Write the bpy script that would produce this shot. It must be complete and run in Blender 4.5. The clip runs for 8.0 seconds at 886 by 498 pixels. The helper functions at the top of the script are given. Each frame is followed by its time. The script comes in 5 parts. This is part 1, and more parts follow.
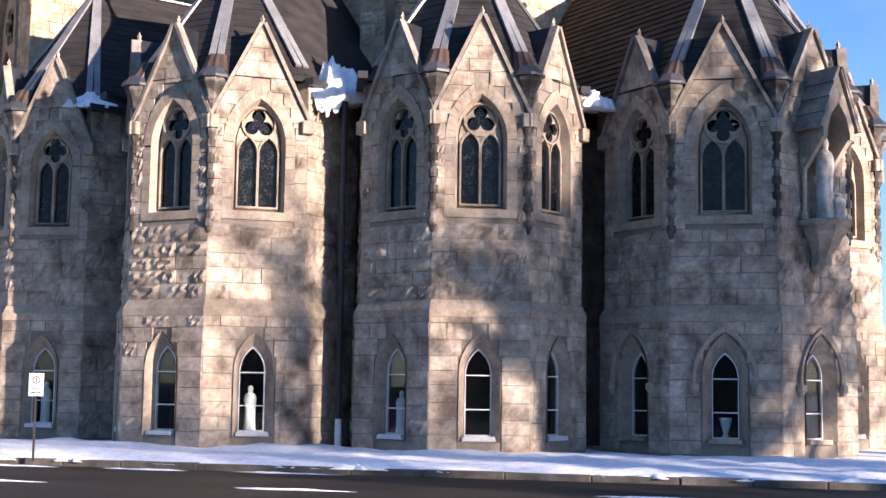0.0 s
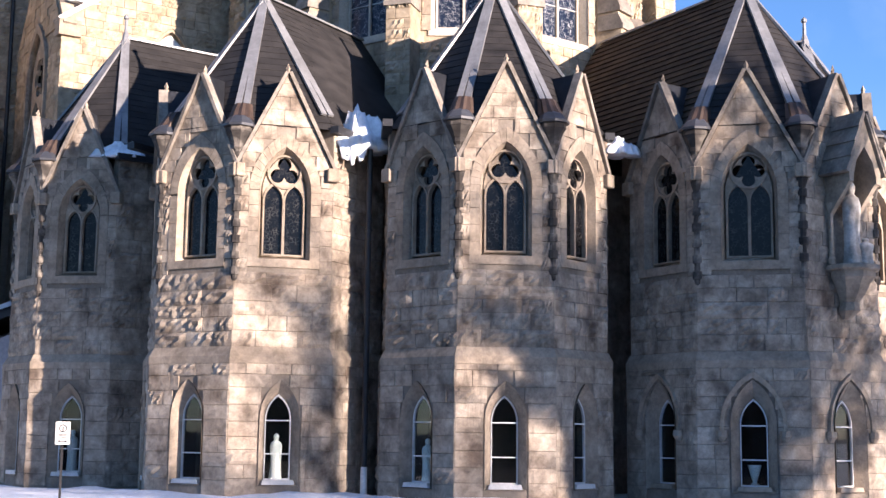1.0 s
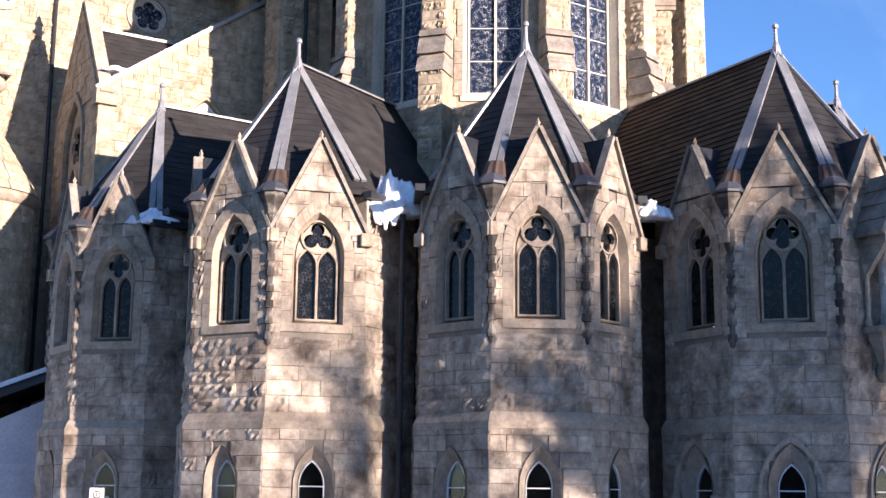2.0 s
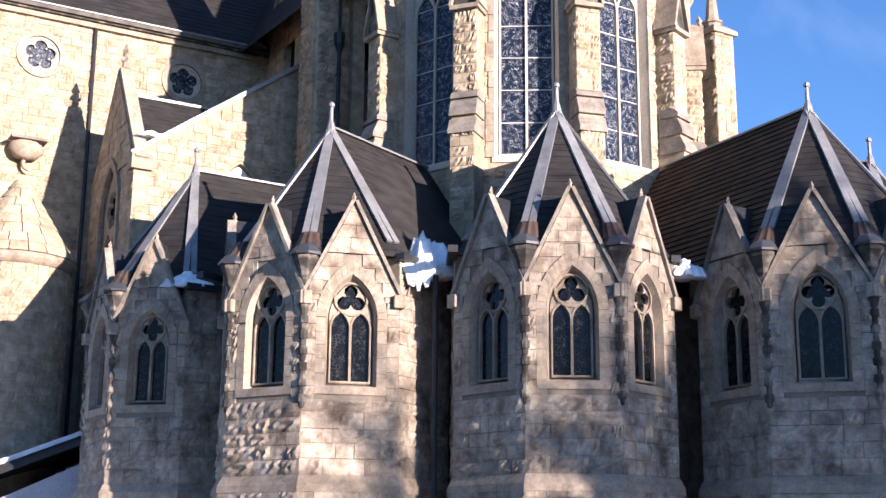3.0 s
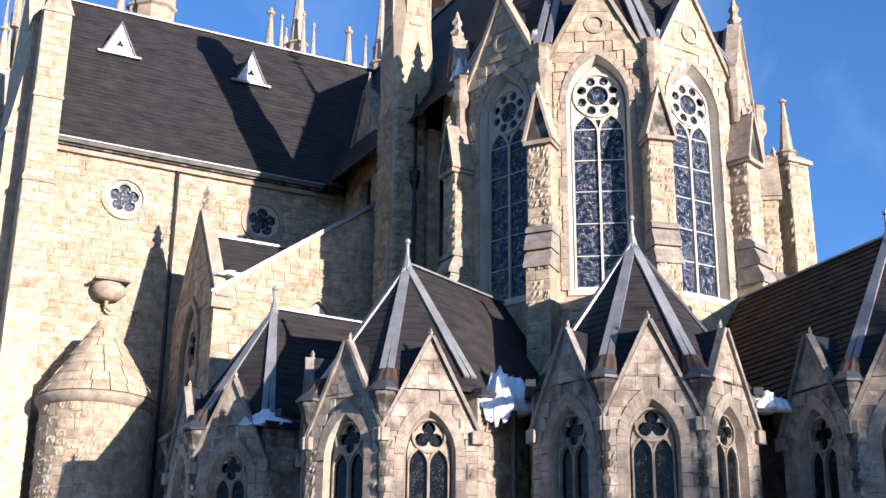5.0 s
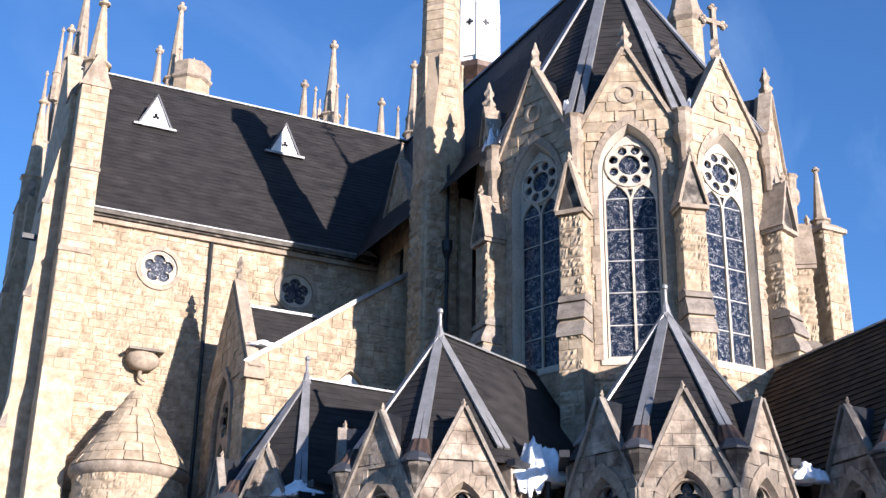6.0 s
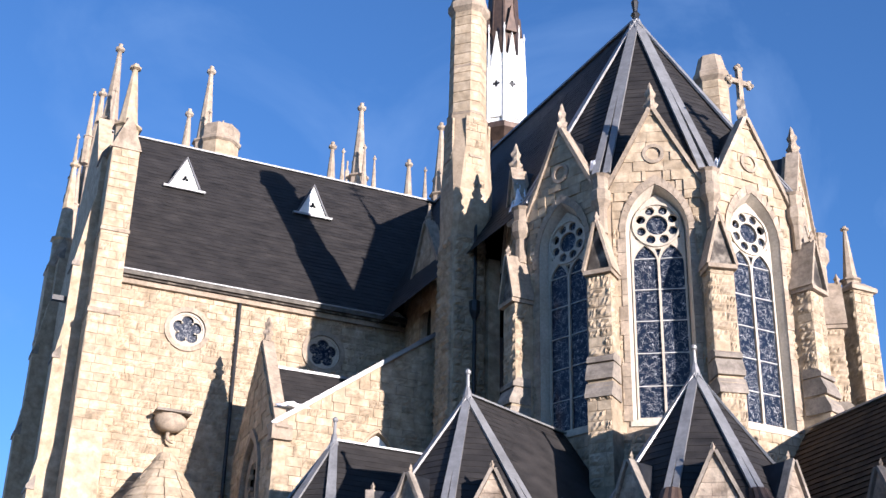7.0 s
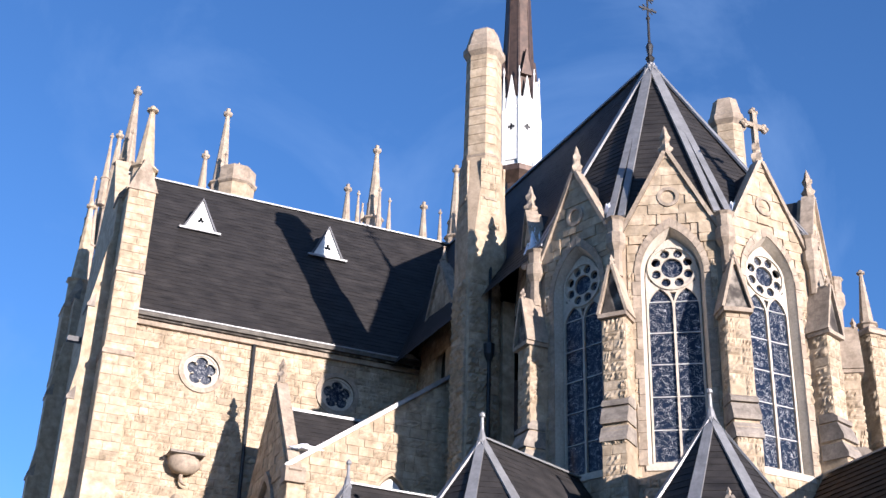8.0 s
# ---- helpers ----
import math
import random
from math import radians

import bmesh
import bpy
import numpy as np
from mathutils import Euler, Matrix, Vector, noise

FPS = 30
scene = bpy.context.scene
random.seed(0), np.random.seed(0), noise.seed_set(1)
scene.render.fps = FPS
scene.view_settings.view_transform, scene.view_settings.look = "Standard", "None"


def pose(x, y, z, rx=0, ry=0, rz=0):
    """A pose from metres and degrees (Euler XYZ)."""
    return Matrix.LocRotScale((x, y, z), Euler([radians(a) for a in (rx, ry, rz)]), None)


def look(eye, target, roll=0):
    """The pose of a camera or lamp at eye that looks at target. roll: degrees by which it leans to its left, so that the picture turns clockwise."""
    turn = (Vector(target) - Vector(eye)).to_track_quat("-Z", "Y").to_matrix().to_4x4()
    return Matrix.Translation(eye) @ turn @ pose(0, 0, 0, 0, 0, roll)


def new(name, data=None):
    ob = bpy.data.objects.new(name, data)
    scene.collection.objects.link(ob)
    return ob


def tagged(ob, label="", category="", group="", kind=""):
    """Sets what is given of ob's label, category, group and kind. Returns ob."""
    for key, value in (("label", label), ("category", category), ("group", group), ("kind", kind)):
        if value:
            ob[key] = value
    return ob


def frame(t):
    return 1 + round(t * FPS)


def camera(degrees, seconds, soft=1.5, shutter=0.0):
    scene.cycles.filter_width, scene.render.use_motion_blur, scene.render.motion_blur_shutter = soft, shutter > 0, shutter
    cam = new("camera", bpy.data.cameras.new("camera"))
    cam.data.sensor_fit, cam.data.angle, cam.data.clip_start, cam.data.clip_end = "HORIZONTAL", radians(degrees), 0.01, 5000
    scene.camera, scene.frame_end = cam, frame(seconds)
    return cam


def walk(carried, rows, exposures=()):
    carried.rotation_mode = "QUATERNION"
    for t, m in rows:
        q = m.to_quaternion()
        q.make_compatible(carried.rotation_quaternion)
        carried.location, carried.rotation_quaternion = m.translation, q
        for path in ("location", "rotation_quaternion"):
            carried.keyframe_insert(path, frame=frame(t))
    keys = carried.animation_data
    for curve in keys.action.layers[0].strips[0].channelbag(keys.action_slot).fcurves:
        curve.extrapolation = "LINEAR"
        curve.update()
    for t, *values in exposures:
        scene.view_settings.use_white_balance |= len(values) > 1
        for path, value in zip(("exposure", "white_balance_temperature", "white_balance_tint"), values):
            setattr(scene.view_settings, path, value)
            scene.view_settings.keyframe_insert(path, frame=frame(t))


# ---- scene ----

from mathutils.geometry import tessellate_polygon

# ---------------- camera: stands still, tilts up and turns ----------------
cam = camera(37.5, 8.0)
EYE = 1.6
ROWS = [
    (0.0, 95.931, -0.805, -4.999),
    (0.5, 96.813, -0.832, -4.478),
    (1.0, 97.976, -0.670, -3.867),
    (1.5, 99.371, -0.615, -3.135),
    (3.0, 103.443, -0.448, -0.884),
    (3.5, 104.830, -0.416, -0.110),
    (4.0, 106.535, -0.748, 0.644),
    (4.5, 107.947, -0.684, 1.659),
    (6.0, 112.359, -0.932, 3.960),
    (6.5, 113.891, -1.325, 4.572),
    (7.0, 114.998, -1.259, 5.131),
    (7.5, 115.951, -1.507, 5.402),
    (8.0, 116.843, -1.726, 5.620),
]
walk(cam, [(t, pose(0, 0, EYE, a, b, c)) for t, a, b, c in ROWS], [(0.0, 1.70, 6450, 23), (1.5, 1.66, 6350, 22), (3.5, 1.56, 6050, 20), (4.5, 1.42, 5900, 16), (6.0, 1.29, 5800, 16), (8.0, 1.23, 5800, 17)])

# ---------------- light ----------------
SUN_TO = Vector((0.700, -0.688, 0.193)).normalized()
sun = new("sun", bpy.data.lights.new("sun", "SUN"))
sun.data.energy, sun.data.angle, sun.data.color = 5.0, radians(0.55), (1.0, 0.87, 0.72)
sun.matrix_world = look(SUN_TO * 60, (0, 0, 0))
world = bpy.data.worlds.new("sky")
scene.world = world
world.use_nodes = True
wn = world.node_tree
sky = wn.nodes.new("ShaderNodeTexSky")
sky.sky_type, sky.sun_disc = "NISHITA", False
sky.sun_elevation, sky.sun_rotation = math.asin(SUN_TO.z), math.atan2(SUN_TO.x, SUN_TO.y)
sky.altitude, sky.air_density, sky.dust_density, sky.ozone_density = 300, 1.0, 0.25, 5.0
wn.nodes["Background"].inputs["Strength"].default_value = 0.096
# thin veils of high cloud over the whole sky
veil = wn.nodes.new("ShaderNodeTexNoise")
veil.inputs["Scale"].default_value, veil.inputs["Detail"].default_value = 3.2, 9
veil.inputs["Roughness"].default_value, veil.inputs["Distortion"].default_value = 0.58, 0.9
veil_amount = wn.nodes.new("ShaderNodeMapRange")
veil_amount.inputs["From Min"].default_value, veil_amount.inputs["From Max"].default_value = 0.49, 0.78
veil_amount.inputs["To Max"].default_value = 0.42
wn.links.new(veil.outputs[0], veil_amount.inputs[0])
veil_mix = wn.nodes.new("ShaderNodeMixRGB")
veil_mix.inputs[2].default_value = (1.7, 2.6, 4.0, 1)
wn.links.new(veil_amount.outputs[0], veil_mix.inputs[0])
wn.links.new(sky.outputs[0], veil_mix.inputs[1])
wn.links.new(veil_mix.outputs[0], wn.nodes["Background"].inputs["Color"])


# ---------------- materials ----------------
def material(name, colours, scale=1.0, rough=0.85, bump=0.3, fine=18.0, metal=0.0, vary=0.12, stretch=(1, 1, 1), spec=0.3, stain=0.0, mottle=0.0):
    """Two-scale mottled surface: a broad blotch, a fine grain, one random tone per object and per island."""
    m = bpy.data.materials.new(name)
    m.use_nodes = True
    nt = m.node_tree
    b = nt.nodes["Principled BSDF"]
    geo = nt.nodes.new("ShaderNodeNewGeometry")
    mp = nt.nodes.new("ShaderNodeMapping")
    mp.inputs["Scale"].default_value = stretch
    nt.links.new(geo.outputs["Position"], mp.inputs["Vector"])
    big = nt.nodes.new("ShaderNodeTexNoise")
    big.inputs["Scale"].default_value, big.inputs["Detail"].default_value = scale, 6
    nt.links.new(mp.outputs[0], big.inputs["Vector"])
    ramp = nt.nodes.new("ShaderNodeValToRGB")
    e = ramp.color_ramp.elements
    e[0].position, e[1].position = 0.3, 0.72
    e[0].color, e[1].color = (*colours[0], 1), (*colours[-1], 1)
    for i, c in enumerate(colours[1:-1]):
        n = e.new(0.3 + 0.42 * (i + 1) / (len(colours) - 1))
        n.color = (*c, 1)
    nt.links.new(big.outputs[0], ramp.inputs[0])
    grain = nt.nodes.new("ShaderNodeTexNoise")
    grain.inputs["Scale"].default_value, grain.inputs["Detail"].default_value, grain.inputs["Roughness"].default_value = fine, 8, 0.65
    nt.links.new(mp.outputs[0], grain.inputs["Vector"])
    info = nt.nodes.new("ShaderNodeObjectInfo")
    add = nt.nodes.new("ShaderNodeMath")
    nt.links.new(info.outputs["Random"], add.inputs[0])
    nt.links.new(geo.outputs["Random Per Island"], add.inputs[1])
    frac = nt.nodes.new("ShaderNodeMath")
    frac.operation = "FRACT"
    nt.links.new(add.outputs[0], frac.inputs[0])
    tone = nt.nodes.new("ShaderNodeMapRange")
    tone.inputs["To Min"].default_value, tone.inputs["To Max"].default_value = 1 - vary, 1 + vary
    nt.links.new(frac.outputs[0], tone.inputs[0])
    gr = nt.nodes.new("ShaderNodeMapRange")
    gr.inputs["From Min"].default_value, gr.inputs["From Max"].default_value = 0.3, 0.7
    gr.inputs["To Min"].default_value, gr.inputs["To Max"].default_value = 0.82, 1.14
    nt.links.new(grain.outputs[0], gr.inputs[0])
    mul = nt.nodes.new("ShaderNodeMath")
    mul.operation = "MULTIPLY"
    nt.links.new(tone.outputs[0], mul.inputs[0])
    nt.links.new(gr.outputs[0], mul.inputs[1])
    if mottle:
        mid = nt.nodes.new("ShaderNodeTexNoise")
        mid.inputs["Scale"].default_value, mid.inputs["Detail"].default_value, mid.inputs["Roughness"].default_value = 3.6, 8, 0.72
        mid.inputs["Distortion"].default_value = 0.4
        nt.links.new(geo.outputs["Position"], mid.inputs["Vector"])
        mr = nt.nodes.new("ShaderNodeMapRange")
        mr.inputs["From Min"].default_value, mr.inputs["From Max"].default_value = 0.34, 0.62
        mr.inputs["To Min"].default_value, mr.inputs["To Max"].default_value = 1 - mottle, 1.1
        nt.links.new(mid.outputs[0], mr.inputs[0])
        grime = nt.nodes.new("ShaderNodeMath")
        grime.operation = "MULTIPLY"
        nt.links.new(mul.outputs[0], grime.inputs[0])
        nt.links.new(mr.outputs[0], grime.inputs[1])
        mul = grime
    mix = nt.nodes.new("ShaderNodeVectorMath")
    mix.operation = "SCALE"
    nt.links.new(ramp.outputs[0], mix.inputs[0])
    nt.links.new(mul.outputs[0], mix.inputs["Scale"])
    out = mix.outputs[0]
    if stain:
        smap = nt.nodes.new("ShaderNodeMapping")
        smap.inputs["Scale"].default_value = (1.5, 1.5, 0.22)
        nt.links.new(geo.outputs["Position"], smap.inputs["Vector"])
        sn = nt.nodes.new("ShaderNodeTexNoise")
        sn.inputs["Scale"].default_value, sn.inputs["Detail"].default_value, sn.inputs["Roughness"].default_value = 1.6, 7, 0.7
        nt.links.new(smap.outputs[0], sn.inputs["Vector"])
        sr = nt.nodes.new("ShaderNodeMapRange")
        sr.inputs["From Min"].default_value, sr.inputs["From Max"].default_value = 0.56, 0.74
        sr.inputs["To Max"].default_value = stain
        nt.links.new(sn.outputs[0], sr.inputs[0])
        sm = nt.nodes.new("ShaderNodeMix")
        sm.data_type = "RGBA"
        for sock in sm.inputs:
            if sock.name == "B" and sock.type == "RGBA":
                sock.default_value = (0.06, 0.05, 0.04, 1)
        fac = [s for s in sm.inputs if s.name == "Factor" and s.type == "VALUE"][0]
        a_in = [s for s in sm.inputs if s.name == "A" and s.type == "RGBA"][0]
        res = [s for s in sm.outputs if s.type == "RGBA"][0]
        nt.links.new(sr.outputs[0], fac)
        nt.links.new(out, a_in)
        out = res
    nt.links.new(out, b.inputs["Base Color"])
    b.inputs["Roughness"].default_value, b.inputs["Metallic"].default_value = rough, metal
    b.inputs["Specular IOR Level"].default_value = spec
    if bump:
        bp = nt.nodes.new("ShaderNodeBump")
        bp.inputs["Strength"].default_value, bp.inputs["Distance"].default_value = bump, 0.03
        nt.links.new(grain.outputs[0], bp.inputs["Height"])
        nt.links.new(bp.outputs[0], b.inputs["Normal"])
    return m


STONE = material("limestone", [(0.14, 0.105, 0.078), (0.31, 0.252, 0.195), (0.40, 0.335, 0.262), (0.48, 0.41, 0.33)], 1.6, 0.9, 1.0, 6.0, vary=0.12, stain=0.85, mottle=0.42)
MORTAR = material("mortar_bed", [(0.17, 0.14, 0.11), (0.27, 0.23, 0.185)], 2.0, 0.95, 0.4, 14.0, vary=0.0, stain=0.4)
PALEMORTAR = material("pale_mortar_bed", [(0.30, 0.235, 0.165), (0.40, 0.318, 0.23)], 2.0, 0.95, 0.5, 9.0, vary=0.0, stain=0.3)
DRESSED = material("dressed_stone", [(0.26, 0.208, 0.155), (0.39, 0.322, 0.25)], 1.6, 0.85, 0.4, 9.0, vary=0.1, stain=0.5, mottle=0.3)
RUBBLE = material("rubble_stone", [(0.29, 0.225, 0.15), (0.385, 0.308, 0.215), (0.45, 0.368, 0.27)], 2.6, 0.92, 1.0, 4.5, vary=0.15, stain=0.42, mottle=0.20)
SLATE = material("slate", [(0.017, 0.016, 0.016), (0.036, 0.033, 0.032)], 1.3, 0.65, 0.25, 20.0, vary=0.08, stretch=(1, 1, 2.5), spec=0.18)
BROWN = material("brown_shingle", [(0.028, 0.017, 0.010), (0.064, 0.041, 0.024)], 1.3, 0.85, 0.4, 16.0, vary=0.25)
LEAD = material("lead_flashing", [(0.19, 0.19, 0.193), (0.29, 0.29, 0.293)], 2.0, 0.5, 0.08, 10.0, metal=0.35, vary=0.06, spec=0.5)
COPPER = material("aged_copper", [(0.05, 0.034, 0.027), (0.11, 0.072, 0.054)], 3.0, 0.5, 0.1, 16.0, metal=0.4, vary=0.1, spec=0.5)
SNOW = material("snow", [(0.80, 0.82, 0.86), (0.90, 0.91, 0.93)], 2.0, 0.7, 0.5, 6.0, vary=0.0)
ASPHALT = material("asphalt", [(0.010, 0.0085, 0.007), (0.034, 0.029, 0.024)], 0.7, 0.65, 0.25, 30.0, vary=0.0, stretch=(0.25, 1, 1), spec=0.25)
CONCRETE = material("kerb_concrete", [(0.06, 0.054, 0.047), (0.15, 0.135, 0.115)], 2.5, 0.75, 0.3, 20.0, vary=0.12)
PAINT = material("white_paint", [(0.62, 0.62, 0.60), (0.76, 0.76, 0.74)], 3.0, 0.5, 0.05, 20.0, vary=0.03, spec=0.5)
FRAMEGREY = material("grey_window_paint", [(0.50, 0.50, 0.48), (0.62, 0.62, 0.60)], 3.0, 0.5, 0.05, 20.0, vary=0.03)
IRON = material("black_iron", [(0.016, 0.017, 0.020), (0.032, 0.032, 0.035)], 3.0, 0.45, 0.1, 20.0, vary=0.0, metal=0.3, spec=0.5)


def glass_material(name, dark, light, amount, rough, scale, line=0.10):
    """Leaded glass: a dark pane with a net of pale lead and painted fragments."""
    m = bpy.data.materials.new(name)
    m.use_nodes = True
    nt = m.node_tree
    b = nt.nodes["Principled BSDF"]
    geo = nt.nodes.new("ShaderNodeNewGeometry")
    vor = nt.nodes.new("ShaderNodeTexVoronoi")
    vor.feature = "DISTANCE_TO_EDGE"
    vor.inputs["Scale"].default_value = scale
    nz = nt.nodes.new("ShaderNodeTexNoise")
    nz.inputs["Scale"].default_value = scale * 0.5
    nz.inputs["Detail"].default_value = 5
    nt.links.new(geo.outputs["Position"], nz.inputs["Vector"])
    nt.links.new(geo.outputs["Position"], vor.inputs["Vector"])
    edge = nt.nodes.new("ShaderNodeMapRange")
    edge.inputs["From Min"].default_value, edge.inputs["From Max"].default_value = line * 0.3, line
    edge.inputs["To Min"].default_value, edge.inputs["To Max"].default_value = 1.0, 0.0
    nt.links.new(vor.outputs["Distance"], edge.inputs[0])
    part_n = nt.nodes.new("ShaderNodeMapRange")
    part_n.inputs["From Min"].default_value, part_n.inputs["From Max"].default_value = 0.42, 0.60
    nt.links.new(nz.outputs[0], part_n.inputs[0])
    mu = nt.nodes.new("ShaderNodeMath")
    mu.operation = "MULTIPLY"
    nt.links.new(edge.outputs[0], mu.inputs[0])
    nt.links.new(part_n.outputs[0], mu.inputs[1])
    mu2 = nt.nodes.new("ShaderNodeMath")
    mu2.operation = "MULTIPLY"
    mu2.inputs[1].default_value = amount
    nt.links.new(mu.outputs[0], mu2.inputs[0])
    ramp = nt.nodes.new("ShaderNodeValToRGB")
    ramp.color_ramp.elements[0].color, ramp.color_ramp.elements[1].color = (*dark, 1), (*light, 1)
    nt.links.new(mu2.outputs[0], ramp.inputs[0])
    nt.links.new(ramp.outputs[0], b.inputs["Base Color"])
    b.inputs["Roughness"].default_value = rough
    b.inputs["Specular IOR Level"].default_value = 0.2
    bp = nt.nodes.new("ShaderNodeBump")
    bp.inputs["Strength"].default_value, bp.inputs["Distance"].default_value = 0.08, 0.02
    nt.links.new(nz.outputs[0], bp.inputs["Height"])
    nt.links.new(bp.outputs[0], b.inputs["Normal"])
    return m


GLASS = glass_material("leaded_glass", (0.005, 0.0055, 0.007), (0.20, 0.19, 0.165), 0.20, 0.14, 12.0)
APSEGLASS = glass_material("painted_apse_glass", (0.010, 0.016, 0.032), (0.60, 0.60, 0.61), 0.6, 0.16, 14.0, 0.07)
DARKGLASS = glass_material("plain_dark_glass", (0.008, 0.009, 0.010), (0.03, 0.03, 0.03), 0.5, 0.12, 3.0)


# ---------------- mesh helpers ----------------
def link(name, bm, mat, parent=None, label="", smooth=False):
    me = bpy.data.meshes.new(name)
    bmesh.ops.recalc_face_normals(bm, faces=bm.faces)
    bm.to_mesh(me)
    bm.free()
    me.materials.append(mat)
    if smooth:
        for f in me.polygons:
            f.use_smooth = True
    ob = new(name, me)
    if parent:
        ob.parent = parent
    if label:
        ob["label"] = label
    return ob


def part(name, bm, mat, parent, label="", smooth=False):
    return link(name, bm, mat, parent, label, smooth)


def empty(name, m, label, category, group="", kind=""):
    e = new(name)
    e.empty_display_size = 0.2
    e.matrix_world = m
    return tagged(e, label, category, group, kind)


def prism(bm, loops, y0, y1, m=Matrix()):
    """A plate in the x-z plane from depth y0 to y1: the first loop is the outline, the rest are holes."""
    flat = [[Vector((x, z, 0)) for x, z in lp] for lp in loops]
    tris = tessellate_polygon(flat)
    pts = [p for lp in loops for p in lp]
    front = [bm.verts.new(m @ Vector((x, y0, z))) for x, z in pts]
    back = [bm.verts.new(m @ Vector((x, y1, z))) for x, z in pts]
    for a, b, c in tris:
        for quad in ((front[a], front[b], front[c]), (back[c], back[b], back[a])):
            try:
                bm.faces.new(quad)
            except ValueError:
                pass
    k = 0
    for lp in loops:
        n = len(lp)
        for i in range(n):
            a, b = k + i, k + (i + 1) % n
            bm.faces.new((front[a], front[b], back[b], back[a]))
        k += n
    return bm


def box(bm, x0, x1, y0, y1, z0, z1, m=Matrix()):
    v = [bm.verts.new(m @ Vector(p)) for p in ((x0, y0, z0), (x1, y0, z0), (x1, y1, z0), (x0, y1, z0), (x0, y0, z1), (x1, y0, z1), (x1, y1, z1), (x0, y1, z1))]
    for q in ((0, 3, 2, 1), (4, 5, 6, 7), (0, 1, 5, 4), (1, 2, 6, 5), (2, 3, 7, 6), (3, 0, 4, 7)):
        bm.faces.new([v[i] for i in q])
    return bm


def hull(bm, rings, m=Matrix(), cap=True):
    """Joins rings of equal length (lists of points) into a skin."""
    vs = [[bm.verts.new(m @ Vector(p)) for p in r] for r in rings]
    n = len(vs[0])
    for a, b in zip(vs, vs[1:]):
        for i in range(n):
            bm.faces.new((a[i], a[(i + 1) % n], b[(i + 1) % n], b[i]))
    if cap:
        bm.faces.new(vs[0][::-1])
        bm.faces.new(vs[-1])
    return bm


def ring(r, z, n, cx=0, cy=0, turn=0.0, sy=1.0):
    return [(cx + r * math.cos(turn + 2 * math.pi * i / n), cy + sy * r * math.sin(turn + 2 * math.pi * i / n), z) for i in range(n)]


def beam(bm, a, b, w, h, up=Vector((0, 0, 1)), lift=0.0):
    """A bar of width w and height h from a to b; its top side faces up."""
    a, b = Vector(a), Vector(b)
    d = (b - a).normalized()
    s = d.cross(up).normalized()
    u = s.cross(d).normalized()
    r = [s * (-w / 2) + u * (lift - h / 2), s * (w / 2) + u * (lift - h / 2), s * (w / 2) + u * (lift + h / 2), s * (-w / 2) + u * (lift + h / 2)]
    return hull(bm, [[a + q for q in r], [b + q for q in r]])


def arch(w, z0, zs, n=7, k=1.0, cx=0.0):
    """Outline of a pointed opening of width w: sill z0, springing zs; k: centre offset in widths (1 = equilateral)."""
    r = w * k
    c = r - w / 2
    top = math.acos(c / r)
    pts = [(cx - w / 2, z0), (cx + w / 2, z0)]
    pts += [(cx - c + r * math.cos(top * i / n), zs + r * math.sin(top * i / n)) for i in range(n + 1)]
    pts += [(cx + c - r * math.cos(top * i / n), zs + r * math.sin(top * i / n)) for i in range(n - 1, -1, -1)]
    return pts


def arch_top(w, k=1.0):
    r = w * k
    return math.sqrt(r * r - (r - w / 2) ** 2)


def foil(cx, cz, r, lobes, turn=0.0, n=8):
    """Outline of a foiled opening: lobes set round a centre."""
    pts = []
    rl = r * 0.42 if lobes > 3 else r * 0.47
    d = r - rl
    spread = math.pi * (0.5 + 1.0 / lobes) * 0.92
    for i in range(lobes):
        a = turn + 2 * math.pi * i / lobes
        ox, oz = cx + d * math.cos(a), cz + d * math.sin(a)
        pts += [(ox + rl * math.cos(a + spread * (2 * j / n - 1)), oz + rl * math.sin(a + spread * (2 * j / n - 1))) for j in range(n + 1)]
    return pts


def circle(cx, cz, r, n=24):
    return [(cx + r * math.cos(2 * math.pi * i / n), cz + r * math.sin(2 * math.pi * i / n)) for i in range(n)]


# ---------------- ground ----------------
def ground_sheet():
    bm = bmesh.new()
    xs = [-900, -300, -120, -60, -30, -15, 0, 15, 30, 60, 120, 300, 900]
    ys = [-900, -300, -100, -30, 0, 24.6]
    g = [[bm.verts.new((x, y, -0.22)) for x in xs] for y in ys + [60, 120, 300, 1200]]
    for a, b in zip(g, g[1:]):
        for i in range(len(xs) - 1):
            bm.faces.new((a[i], a[i + 1], b[i + 1], b[i]))
    return bm


tagged(link("road", ground_sheet(), ASPHALT), "wet dark asphalt road with salt streaks", "road", kind="structure")

# church axes: a point p metres back along the nave and q metres to its side
AX = radians(29.0)


def church(p, q, z=0.0):
    return Vector((-math.sin(AX) * p + math.cos(AX) * q, math.cos(AX) * p + math.sin(AX) * q, z))


# ---------------- stone pieces ----------------
def unit_stone(rough):
    """A block one unit wide and high, its face proud to -y, with worn edges; rough blocks have a broken face."""
    bm = bmesh.new()
    if rough:
        nx, nz = 6, 4
        g = [[bm.verts.new(((i / nx - 0.5), (0.0 if i in (0, nx) or j in (0, nz) else -random.choice((0.0, 0.01, 0.03, 0.045)) - random.uniform(0, 0.012)), (j / nz - 0.5))) for i in range(nx + 1)] for j in range(nz + 1)]
        for a, b in zip(g, g[1:]):
            for i in range(nx):
                bm.faces.new((a[i], a[i + 1], b[i + 1], b[i]))
        rim = g[0][:] + [r[-1] for r in g[1:]] + g[-1][-2::-1] + [r[0] for r in g[-2:0:-1]]
